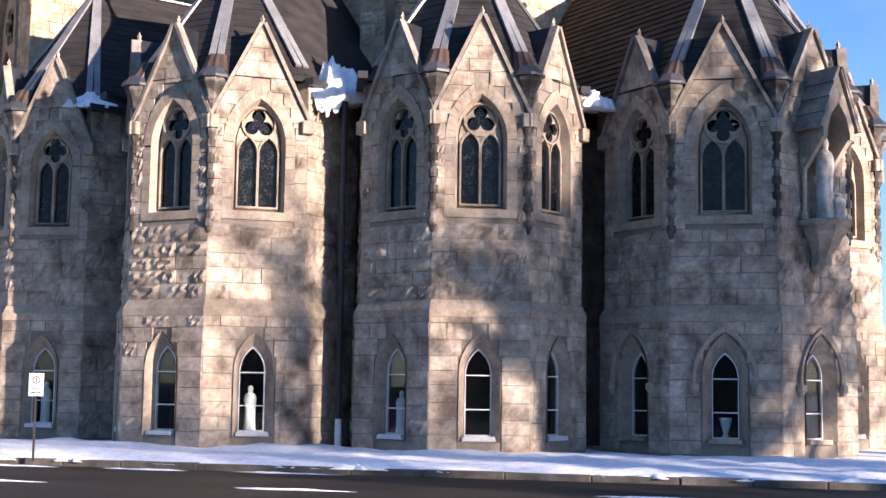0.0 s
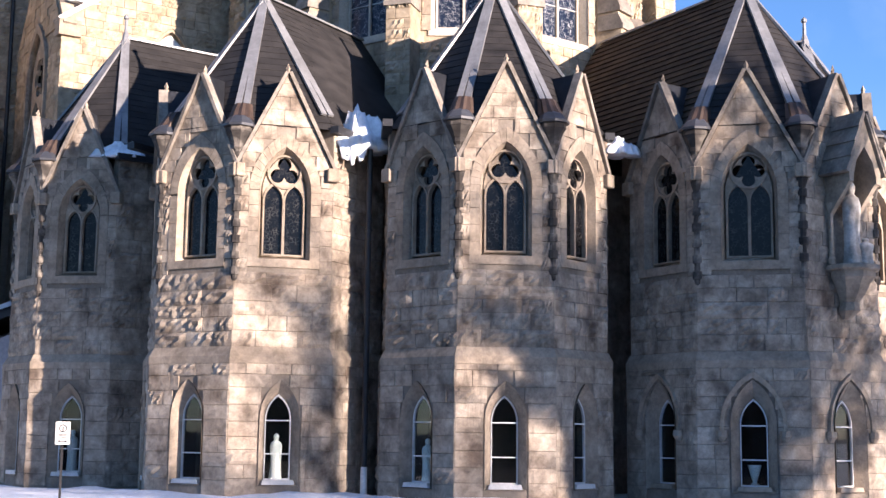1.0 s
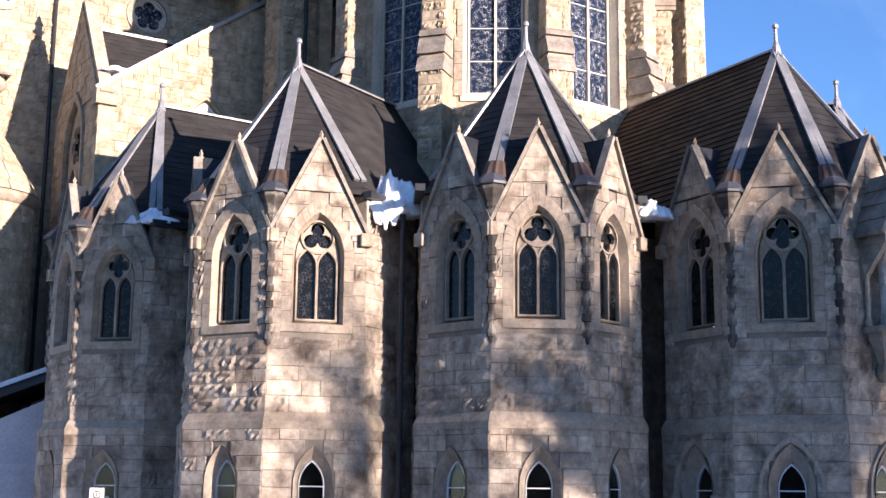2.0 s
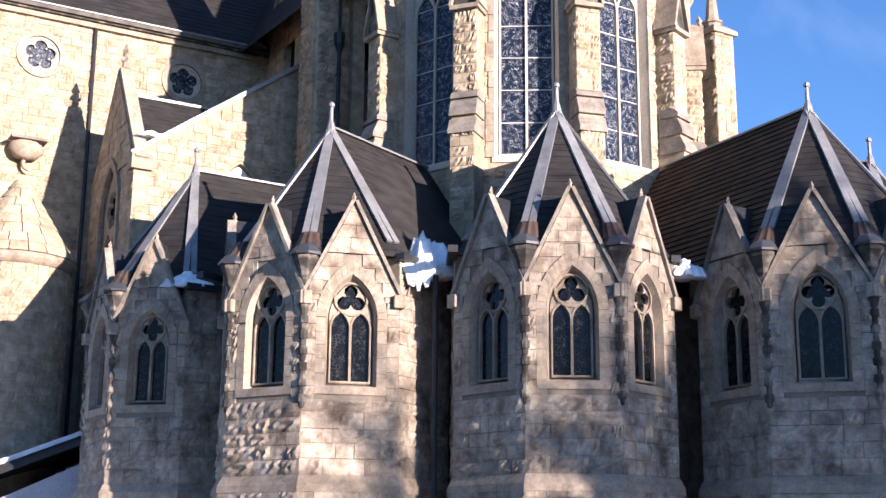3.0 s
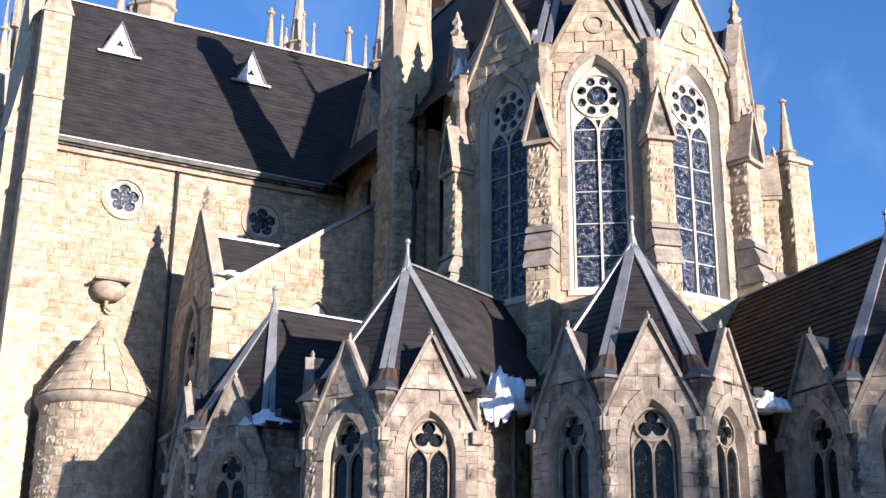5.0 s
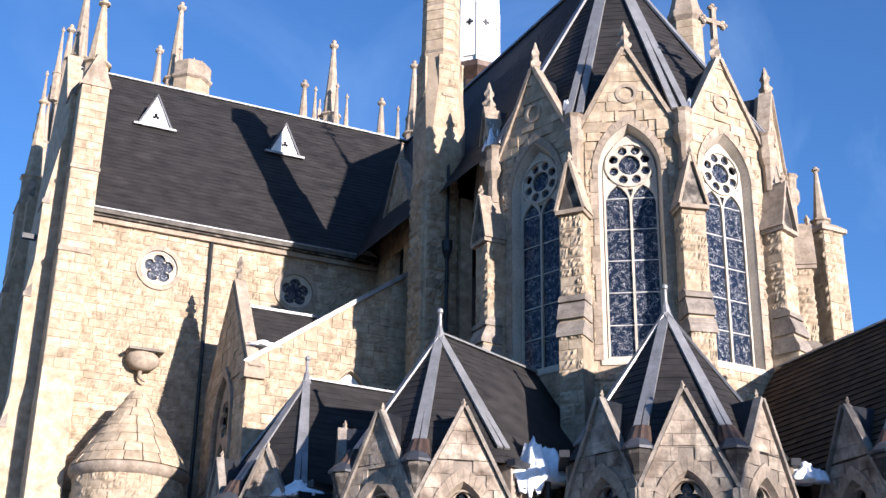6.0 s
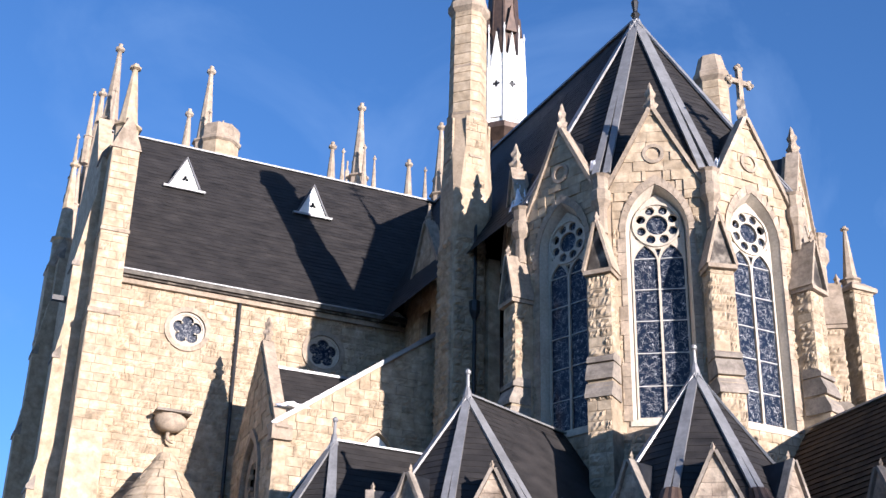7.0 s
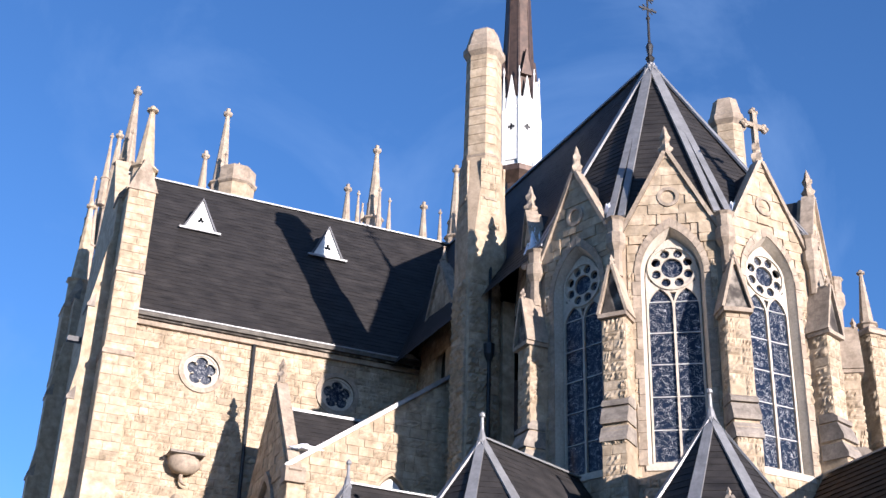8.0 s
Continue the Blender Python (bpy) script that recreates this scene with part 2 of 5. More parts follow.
        back = [bm.verts.new((v.co.x, 0.08, v.co.z)) for v in rim]
        for i in range(len(rim)):
            bm.faces.new((rim[i], back[i], back[(i + 1) % len(rim)], rim[(i + 1) % len(rim)]))
    else:
        j = lambda: random.uniform(-0.008, 0.008)
        a = [(-0.5, 0.08, -0.5), (0.5, 0.08, -0.5), (0.5, 0.08, 0.5), (-0.5, 0.08, 0.5)]
        b = [(-0.5 + j(), 0.006, -0.5 + j()), (0.5 + j(), 0.006, -0.5), (0.5, 0.006, 0.5 + j()), (-0.5 + j(), 0.006, 0.5)]
        c = [(x * 0.965, -0.004 + j() * 0.8, z * 0.95) for x, y, z in b]
        hull(bm, [a, b, c])
    me = bpy.data.meshes.new("stone")
    bmesh.ops.recalc_face_normals(bm, faces=bm.faces)
    bm.to_mesh(me)
    bm.free()
    return me


SMOOTH_UNITS = [unit_stone(False) for _ in range(6)]
ROUGH_UNITS = [unit_stone(True) for _ in range(10)]
FIELD = []          # stones to lay, once all the rest stands: (parent, matrix, rough, material)


def lay(parent, m, spans, z0, z1, course=0.36, long=0.62, rough=0.12, mat=None, gap=0.009, y=0.0, rough_at=None, proud=1.0):
    """Plans one wall's stones: spans(za, zb) gives the free stretches of a course."""
    z = z0
    row = 0
    while z < z1 - 0.08:
        h = min(course * random.uniform(0.82, 1.15), z1 - z)
        if z1 - z - h < 0.12:
            h = z1 - z
        for x0, x1 in spans(z, z + h):
            x = x0
            while x < x1 - 0.02:
                w = long * random.uniform(0.55, 1.35)
                if x1 - x - w < long * 0.35:
                    w = x1 - x
                if w > 0.05:
                    r = random.random() < (rough_at(z) if rough_at else rough)
                    mm = m @ Matrix.Translation((x + w / 2, y + random.uniform(-0.008, 0.006), z + h / 2)) @ Matrix.Diagonal((max(w - gap, 0.02), proud if r else 1.0, max(h - gap, 0.02), 1))
                    FIELD.append((parent, mm, r, mat or STONE))
                x += w
        z += h
        row += 1


def gable_stones(parent, m, h, z0, z1, mat, course=0.36, long=0.6, skip=None):
    """Courses of a gable, their end stones cut to the rake."""
    z = z0
    while z < z1 - 0.1:
        c = min(course * random.uniform(0.85, 1.15), z1 - z)
        e0, e1 = h * (z1 - z) / (z1 - z0), h * (z1 - z - c) / (z1 - z0)
        cuts = [-1.0]
        if e1 > 0.25:
            x = -e1 + random.uniform(0.3, 1.0) * long * 0.8
            while x < e1 - 0.15:
                cuts.append(x)
                x += long * random.uniform(0.6, 1.3)
        cuts.append(1.0)
        for i, (a, b) in enumerate(zip(cuts, cuts[1:])):
            first, last = i == 0, i == len(cuts) - 2
            q = [(-e0 if first else a, z), (e0 if last else b, z), (e1 if last else b, z + c), (-e1 if first else a, z + c)]
            g = skip(z, z + c) if skip else 0.0
            pieces = [q]
            if g > 0:
                pieces = []
                if q[0][0] < -g - 0.05:
                    pieces.append([q[0], (min(q[1][0], -g), z), (min(q[2][0], -g), z + c), (min(q[3][0], -g - 0.01), z + c)])
                if q[1][0] > g + 0.05:
                    pieces.append([(max(q[0][0], g), z), q[1], (max(q[2][0], g + 0.01), z + c), (max(q[3][0], g), z + c)])
            for q in pieces:
                mid = Vector((sum(v[0] for v in q) / 4, sum(v[1] for v in q) / 4))
                q = [tuple(mid + (Vector(v) - mid) * 0.975) for v in q]
                if (Vector(q[2]) - Vector(q[3])).length < 0.02:
                    q = q[:3]
                part("stone", prism(bmesh.new(), [q], -0.004 + random.uniform(-0.008 if mat is STONE else -0.045, 0.006), 0.06, m), mat, parent)
        z += c


def minus(spans, a, b):
    out = []
    for x0, x1 in spans:
        if b <= x0 or a >= x1:
            out.append((x0, x1))
        else:
            if a > x0 + 0.03:
                out.append((x0, a))
            if b < x1 - 0.03:
                out.append((b, x1))
    return out


def arch_half(w, z0, zs, k, z):
    """Half the width of a pointed opening at height z, or 0 outside it."""
    if z < z0:
        return 0.0
    if z <= zs:
        return w / 2
    r = w * k
    h = z - zs
    return max(0.0, math.sqrt(r * r - h * h) - (r - w / 2)) if h < r else 0.0


def band(bm, outer, inner, y0, y1, m):
    """A flat frame between two open outlines of equal length (an arch and its larger twin)."""
    a = [(p, q) for p, q in zip(outer, inner)]
    n = len(a)
    vs = []
    for (po, pi_) in a:
        vs.append([bm.verts.new(m @ Vector((po[0], y0, po[1]))), bm.verts.new(m @ Vector((pi_[0], y0, pi_[1]))),
                   bm.verts.new(m @ Vector((pi_[0], y1, pi_[1]))), bm.verts.new(m @ Vector((po[0], y1, po[1])))])
    for i in range(n):
        j = (i + 1) % n
        for k in range(4):
            bm.faces.new((vs[i][k], vs[j][k], vs[j][(k + 1) % 4], vs[i][(k + 1) % 4]))
    return bm


def splay(bm, outer, inner, y0, y1, m):
    """A slanting reveal from an outer outline at y0 to an inner one at y1."""
    a = [bm.verts.new(m @ Vector((x, y0, z))) for x, z in outer]
    b = [bm.verts.new(m @ Vector((x, y1, z))) for x, z in inner]
    for i in range(len(a)):
        bm.faces.new((a[i], a[(i + 1) % len(a)], b[(i + 1) % len(b)], b[i]))
    return bm


def tracery_window(parent, m, w, z0, zs, k=1.0, lobes=4, turn=0.0, glass=GLASS, bars=0, rose=False, depth=0.24, lancet=0.0, frame_mat=None):
    """A two-light pointed window: stone reveal, mullion and tracery, glass, glazing bars."""
    frame_mat = frame_mat or DRESSED
    win = part("window", splay(bmesh.new(), arch(w + (0.30 if rose else 0.22), z0 - (0.14 if rose else 0.10), zs, 9, k), arch(w, z0, zs, 9, k), -0.012, depth, m), frame_mat, parent, "pointed two-light window with stone tracery")
    top = zs + arch_top(w, k)
    lw = w / 2 - (0.10 if rose else 0.095)
    lz = lancet or (zs - 0.21 * w)
    r = w * (0.39 if not rose else 0.44)
    cz = zs + (0.48 if not rose else 0.20) * w
    holes = [arch(lw, z0 + 0.05, lz, 5, 1.0, -w / 4 + 0.012), arch(lw, z0 + 0.05, lz, 5, 1.0, w / 4 - 0.012)]
    if rose:
        holes.append(circle(0, cz, r * 0.47, 16))
        for sd in (-1, 1):
            holes.append(circle(sd * w * 0.375, lz + 0.95, 0.085, 8))
        holes.append([(0, lz + 0.2), (0.1, lz + 0.52), (-0.1, lz + 0.52)])
        for i in range(8):
            a = math.pi / 8 + i * math.pi / 4
            holes.append(circle(r * 0.73 * math.cos(a), cz + r * 0.73 * math.sin(a), r * 0.205, 12))
    else:
        holes.append(foil(0, cz, r * 0.9, lobes, turn))
    part("tracery", prism(bmesh.new(), [arch(w + 0.01, z0, zs, 9, k)] + holes, depth - 0.14, depth - 0.02, m), frame_mat, win)
    if not rose:
        bm = bmesh.new()
        band(bm, circle(0, cz, r * 1.04, 24), circle(0, cz, r * 0.92, 24), depth - 0.2, depth - 0.1, m)
        part("tracery_ring", bm, frame_mat, win)
        for side in (-1, 1):
            c = side * (w / 4 - 0.012)
            part("light_moulding", band(bmesh.new(), arch(lw + 0.09, z0 + 0.02, lz, 6, 1.0, c), arch(lw + 0.01, z0 + 0.06, lz, 6, 1.0, c), depth - 0.18, depth - 0.12, m), frame_mat, win)
    else:
        bm = bmesh.new()
        band(bm, circle(0, cz, r * 1.05, 28), circle(0, cz, r * 0.95, 28), depth - 0.19, depth - 0.1, m)
        part("tracery_ring", bm, frame_mat, win)
    for side in (-1, 1):
        part("pane", prism(bmesh.new(), [arch(w / 2 - 0.01, z0 + 0.02, lz + 0.05, 5, 1.0, side * w / 4)], depth - 0.06, depth - 0.045, m), glass, win)
    part("pane", prism(bmesh.new(), [[(-w * .45, lz), (w * .45, lz), (w * .45, zs + .1), (0, top - 0.03), (-w * .45, zs + .1)]], depth - 0.042, depth - 0.03, m), glass, win)
    for i in range(bars):
        z = z0 + 1.08 * (i + 1)
        for side in (-1, 1):
            c = side * (w / 4 - 0.012)
            part("glazing_bar", box(bmesh.new(), c - lw / 2, c + lw / 2, depth - 0.1, depth - 0.065, z - 0.011, z + 0.011, m), FRAMEGREY, win)
    bm = bmesh.new()
    e = 0.22 if rose else 0.365
    prism(bm, [[(-w / 2 - e, z0 - 0.3), (w / 2 + e, z0 - 0.3), (w / 2 + e, z0 - 0.11), (w / 2 + 0.1, z0 - 0.09), (-w / 2 - 0.1, z0 - 0.09), (-w / 2 - e, z0 - 0.11)]], -0.02, depth - 0.1, m)
    part("window_sill", bm, frame_mat, win)
    return win


def lancet_window(parent, m, w=0.58, z0=0.40, zs=1.86, k=1.15, hood=0.0):
    """A narrow pointed ground-floor sash with a splayed stone surround and two white bars."""
    ow = w + (0.42 if not hood else 0.5)
    oz = zs + (0.02 if not hood else 0.05)
    win = part("window", splay(bmesh.new(), arch(ow, z0 - 0.16, oz, 7, k), arch(w + 0.06, z0 - 0.02, zs, 7, k), -0.018, 0.30, m), DRESSED, parent, "narrow pointed window with white bars in splayed stone")
    part("window_frame", band(bmesh.new(), arch(w + 0.07, z0 - 0.025, zs, 7, k), arch(w + 0.015, z0 + 0.015, zs, 7, k), 0.24, 0.31, m), FRAMEGREY, win)
    for z in (z0 + (zs - z0) * 0.42, zs - 0.03):
        part("glazing_bar", box(bmesh.new(), -w / 2, w / 2, 0.235, 0.29, z - 0.014, z + 0.014, m), PAINT, win)
    part("pane", prism(bmesh.new(), [arch(w - 0.02, z0, zs, 7, k)], 0.29, 0.296, m), CLEAR, win).visible_shadow = False
    # added box, painted near-black to stand for the unlit room inside
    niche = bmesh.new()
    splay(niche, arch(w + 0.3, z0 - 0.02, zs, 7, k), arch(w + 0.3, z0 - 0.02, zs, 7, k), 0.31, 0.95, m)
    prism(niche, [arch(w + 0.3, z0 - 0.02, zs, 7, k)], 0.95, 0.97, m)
    part("niche", niche, PAINTED_DARK, win, "near-black box painted as an unlit room behind the glass")
    part("window_sill", prism(bmesh.new(), [[(-w / 2 - 0.12, z0 - 0.13), (w / 2 + 0.12, z0 - 0.13), (w / 2 + 0.09, z0 - 0.02), (-w / 2 - 0.09, z0 - 0.02)]], -0.01, 0.25, m), FRAMEGREY if not hood else DRESSED, win)
    if hood:
        bm = bmesh.new()
        o, i_ = arch(hood + 0.12, oz - 0.22, oz - 0.1, 9, 0.95), arch(hood - 0.05, oz - 0.22, oz - 0.1, 9, 0.95)
        vs = [(a, b) for a, b in zip(o[1:], i_[1:])] + [(o[0], i_[0])]
        hull(bm, [[m @ Vector((a[0], -0.10, a[1])), m @ Vector((b[0], -0.06, b[1])), m @ Vector((b[0], 0.05, b[1])), m @ Vector((a[0], 0.05, a[1]))] for a, b in vs])
        part("hood_mould", bm, DRESSED, win, "curved stone hood mould")
        for s in (-1, 1):
            bm = bmesh.new()
            c = s * (hood / 2 + 0.02)
            hull(bm, [[m @ Vector(q) for q in ring(0.06, oz - 0.46, 8, c, -0.05)], [m @ Vector(q) for q in ring(0.13, oz - 0.34, 8, c, -0.08)], [m @ Vector(q) for q in ring(0.12, oz - 0.20, 8, c, -0.08)]])
            part("label_stop", bm, DRESSED, win)
    return win


CLEAR = bpy.data.materials.new("window_glass")
CLEAR.use_nodes = True
_b = CLEAR.node_tree.nodes["Principled BSDF"]
_b.inputs["Transmission Weight"].default_value, _b.inputs["Roughness"].default_value, _b.inputs["IOR"].default_value = 1.0, 0.02, 1.45
_b.inputs["Base Color"].default_value = (0.92, 0.96, 0.94, 1)
# darkness of an unlit room, put into the colour
PAINTED_DARK = material("painted_dark_interior", [(0.012, 0.013, 0.013), (0.03, 0.03, 0.028)], 1.5, 0.9, 0.0, 8.0, vary=0.0)
PLASTER = material("white_plaster", [(0.62, 0.68, 0.66), (0.74, 0.78, 0.75)], 3.0, 0.6, 0.05, 20.0, vary=0.0)


def crocketed_finial(bm, m, x, y, z, h, r):
    """A carved finial: a stem, two whorls of leaf knobs and a bud."""
    prof = ((1.0, -0.2, 0), (0.85, 0.06, 0), (1.12, 0.14, 0.2), (1.2, 0.22, 0.3), (0.85, 0.32, 0.1), (0.75, 0.44, 0), (0.88, 0.52, 0.2), (0.9, 0.6, 0.28), (0.62, 0.72, 0.1), (0.4, 0.88, 0), (0.08, 1.0, 0))
    hull(bm, [[m @ Vector((x + r * a * (1 + lobe * math.cos(k * math.pi)) * math.cos(k * math.pi / 4), y + r * a * (1 + lobe * math.cos(k * math.pi)) * math.sin(k * math.pi / 4), z + b * h)) for k in range(8)] for a, b, lobe in prof])
    return bm


def coping(bm, a, b, m, w=0.34, t=0.11):
    return beam(bm, m @ Vector(a), m @ Vector(b), w, t, up=(m.to_3x3() @ Vector((0, 0, 1))), lift=t / 2)


LEADSTONE = material("coping_stone", [(0.17, 0.145, 0.12), (0.31, 0.27, 0.225)], 2.0, 0.8, 0.3, 12.0, vary=0.1, stain=0.6, mottle=0.35)
# dark for soot stains, and for the shade painted under the transept eaves
SOOT_AND_SHADE = material("soot_and_shade_stone", [(0.024, 0.021, 0.019), (0.065, 0.057, 0.05), (0.30, 0.265, 0.22)], 2.4, 0.9, 0.4, 10.0, vary=0.1, stain=0.85)
LEADDARK = material("dark_roof_metal", [(0.026, 0.029, 0.036), (0.055, 0.059, 0.07)], 2.0, 0.5, 0.1, 10.0, metal=0.1, vary=0.05, spec=0.5)

# ---------------- radiating chapels ----------------
EAVE, TIP, KNEE = 9.25, 10.63, 8.16


def chapel(cx, cy, theta, r, gabled, plain, back, label, hood=False, apex=13.6, lean=0.0, rough_faces=(), no_window=(), ridge_mat=SLATE, ridge_z=None, lower_none=(), trefoil=()):
    base = empty("chapel", pose(cx, cy, 0, 0, 0, -theta), label, "chapel", "radiating chapels round the apse")
    s = 2 * r * math.tan(math.pi / 8)
    up_w, up_z0, up_zs = 0.43 * s + 0.04, 5.93, 7.58
    lo_hood = 1.45 if hood else 0.0
    for a in list(gabled) + list(plain):
        m = pose(0, 0, 0, 0, 0, a) @ Matrix.Translation((0, -r, 0))
        win_up = a in gabled and a not in no_window
        win_lo = a in gabled and a not in lower_none
        h = s / 2
        top = [(h, KNEE), (0, TIP), (-h, KNEE)] if a in gabled else [(h, EAVE), (-h, EAVE)]
        ow, oz0 = up_w + 0.22, up_z0 - 0.10
        lw = 1.0 if not hood else 1.08
        lo_w, lo_k = 0.58, 1.15
        holes = []
        if win_up:
            holes.append(arch(ow - 0.01, oz0, up_zs, 9, 1.0))
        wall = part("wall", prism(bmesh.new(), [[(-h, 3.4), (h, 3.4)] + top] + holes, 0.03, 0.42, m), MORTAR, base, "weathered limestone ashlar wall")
        hl = h + 0.05
        holes = [arch(lo_w + (0.41 if not hood else 0.49), 0.24, 1.86 + (0.02 if not hood else 0.05), 7, lo_k)] if win_lo else []
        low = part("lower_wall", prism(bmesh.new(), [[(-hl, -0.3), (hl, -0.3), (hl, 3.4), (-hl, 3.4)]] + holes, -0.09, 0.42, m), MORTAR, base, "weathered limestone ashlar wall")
        ml = m @ Matrix.Translation((0, -0.12, 0))
        bm = bmesh.new()
        hull(bm, [[m @ Vector(q) for q in ((-hl, -0.135, 3.22), (-hl, -0.135, 3.4), (-h - 0.005, -0.012, 3.63), (-h - 0.005, 0.1, 3.63), (-hl, 0.1, 3.22))],
                  [m @ Vector(q) for q in ((hl, -0.135, 3.22), (hl, -0.135, 3.4), (h + 0.005, -0.012, 3.63), (h + 0.005, 0.1, 3.63), (hl, 0.1, 3.22))]])
        part("string_course", bm, DRESSED, base, "sloping weathered string course")

        def low_spans(za, zb, win=win_lo):
            sp = [(-hl, hl)]
            if win:
                g = max(arch_half(lw + 0.02, 0.18, 1.86, lo_k, z) for z in (za + 0.02, (za + zb) / 2, zb - 0.02))
                if g > 0:
                    sp = minus(sp, -g - 0.02, g + 0.02)
            return sp

        def up_spans(za, zb, win=win_up, gab=a in gabled):
            e = h
            if gab and zb > KNEE:
                e = h * (TIP - zb) / (TIP - KNEE) - 0.02
            if e < 0.06:
                return []
            sp = [(-e, e)]
            if win:
                g = max(arch_half(ow + 0.5, oz0 - 0.2, up_zs, 0.93, z) for z in (za + 0.02, (za + zb) / 2, zb - 0.02))
                if g > 0:
                    sp = minus(sp, -g, g)
            return sp

        lay(low, ml, low_spans, 0.0, 3.22, 0.37, 0.72)
        ro = 0.9 if a in rough_faces else 0.6
        lay(wall, m, up_spans, 3.63, 5.5, 0.38, 0.78, rough_at=lambda z, ro=ro: ro, proud=1.25)
        lay(wall, m, up_spans, 5.5, KNEE if a in gabled else EAVE, 0.36, 0.6, rough=0.3)
        if a in gabled:
            def over(za, zb, win=win_up):
                return max(0.0, arch_half(ow + 0.5, oz0, up_zs, 0.93, za) - 0.03) if win else 0.0
            gable_stones(wall, m, h, KNEE, TIP, STONE, skip=over)
        if win_lo:
            lancet_window(base, ml, hood=lo_hood)
        if win_up:
            win = tracery_window(base, m, up_w, up_z0, up_zs, lobes=3 if a in trefoil else 4, turn=math.pi / 2, depth=0.36)
            # voussoirs round the arch
            vo, vi = arch(ow + 0.52, up_zs, up_zs, 9, 0.93)[1:], arch(ow + 0.0, up_zs, up_zs, 9, 1.0)[1:]
            vous = []
            for i in range(0, len(vo) - 1):
                bm = bmesh.new()
                q = [vo[i], vo[i + 1], vi[i + 1], vi[i]]
                c = Vector((sum(x for x, z in q) / 4, sum(z for x, z in q) / 4))
                q2 = [tuple(c + (Vector(p_) - c) * 0.965) for p_ in q]
                prism(bm, [q2], -0.014, 0.06, m)
                part("voussoir", bm, DRESSED, wall)
            for sd in (-1, 1):
                z = oz0 - 0.06
                while z < up_zs - 0.05:
                    hh = min(random.uniform(0.3, 0.42), up_zs - z)
                    x0, x1 = ow / 2 + 0.0, ow / 2 + 0.26
                    bm = box(bmesh.new(), min(sd * x0, sd * x1) + 0.005, max(sd * x0, sd * x1) - 0.005, -0.014, 0.06, z + 0.005, z + hh - 0.005, m)
                    part("jamb_stone", bm, DRESSED, wall)
                    z += hh
        if a in gabled:
            # coped gable with kneelers and its small roof running back
            for sd in (-1, 1):
                part("gable_coping", coping(bmesh.new(), (sd * (h + 0.02), 0.02, KNEE - 0.02), (0, 0.02, TIP + 0.02), m, 0.24, 0.09), LEADSTONE, base, "weathered stone gable coping with lead")
                bm = bmesh.new()
                x = sd * (h - 0.02)
                box(bm, x - 0.15, x + 0.15, -0.16, 0.2, KNEE - 0.28, KNEE + 0.06, m)
                bmesh.ops.bevel(bm, geom=bm.edges[:], offset=0.02, segments=1, affect="EDGES")
                part("kneeler", bm, DRESSED, base, "square stone kneeler block")
            bm = crocketed_finial(bmesh.new(), m, 0, 0.1, TIP, 0.3, 0.055)
            part("gable_finial", bm, DRESSED, base)
            bm = bmesh.new()
            d = min(r - 0.3, 1.9)
            for sd in (-1, 1):
                v = [bm.verts.new(m @ Vector(q)) for q in ((sd * h * 1.0, 0.14, KNEE + 0.04), (0, 0.14, TIP + 0.06), (0, d, TIP + 0.06), (sd * h * 1.0, 0.75, KNEE + 0.04))]
                bm.faces.new(v)
            bmesh.ops.solidify(bm, geom=bm.faces[:], thickness=0.06)
            part("gable_roof", bm, LEADDARK, base, "dark metal roof behind the gable")
    # corner shafts with moulded caps between the gables
    for a in plain:
        m = pose(0, 0, 0, 0, 0, a) @ Matrix.Translation((0, -r, 0))
        part("gutter", prism(bmesh.new(), [[(-0.55 * s, EAVE - 0.1), (0.9 * s, EAVE - 0.1), (0.9 * s, EAVE + 0.08), (-0.55 * s, EAVE + 0.08)]], -0.2, 0.05, m), IRON, base, "black metal gutter")
    faces = sorted(list(gabled) + list(plain))
    for a, b in zip(faces, faces[1:]):
        if b - a != 45 or not (a in gabled and b in gabled):
            continue
        mid = radians((a + b) / 2)
        rc = r / math.cos(math.pi / 8)
        cxl, cyl = rc * math.sin(mid), -rc * math.cos(mid)
        bm = bmesh.new()
        prof = [(0.05, 5.25), (0.08, 5.3)]
        for k in range(6):
            z = 5.4 + k * 0.4
            prof += [(0.085, z), (0.125, z + 0.01), (0.125, z + 0.2), (0.085, z + 0.21)]
        prof += [(0.15, 7.85), (0.17, 8.02), (0.12, 8.1), (0.13, 8.55), (0.18, 8.62), (0.18, 8.72), (0.24, 8.86), (0.32, 9.0), (0.34, 9.02), (0.34, 9.14)]
        hull(bm, [ring(rad, z, 8, cxl * 0.985, cyl * 0.985, mid + math.pi / 8) for rad, z in prof])
        part("corner_shaft", bm, SOOT_AND_SHADE, base, "moulded stone corner shaft with cap")
        bm = bmesh.new()
        hull(bm, [ring(rad, z, 8, cxl * k_, cyl * k_, mid + math.pi / 8) for rad, z, k_ in ((0.42, 9.14, 0.985), (0.43, 9.2, 0.985), (0.30, 9.38, 0.97), (0.24, 9.46, 0.95))])
        part("lead_cap", bm, LEADDARK, base, "dark lead cap")
        bm = bmesh.new()
        hull(bm, [[(cxl * k_ + rad * (1.0 if i % 2 else 0.86) * math.cos(i * math.pi / 10), cyl * k_ + rad * (1.0 if i % 2 else 0.86) * math.sin(i * math.pi / 10), z) for i in range(20)] for rad, z, k_ in ((0.34, 9.36, 0.95), (0.24, 9.82, 0.88))])
        part("hip_foot", bm, COPPER, base, "ribbed copper skirt at the foot of the roof hip")
    # roof: half pyramid and a ridge running back
    rc = r / math.cos(math.pi / 8) * 1.0
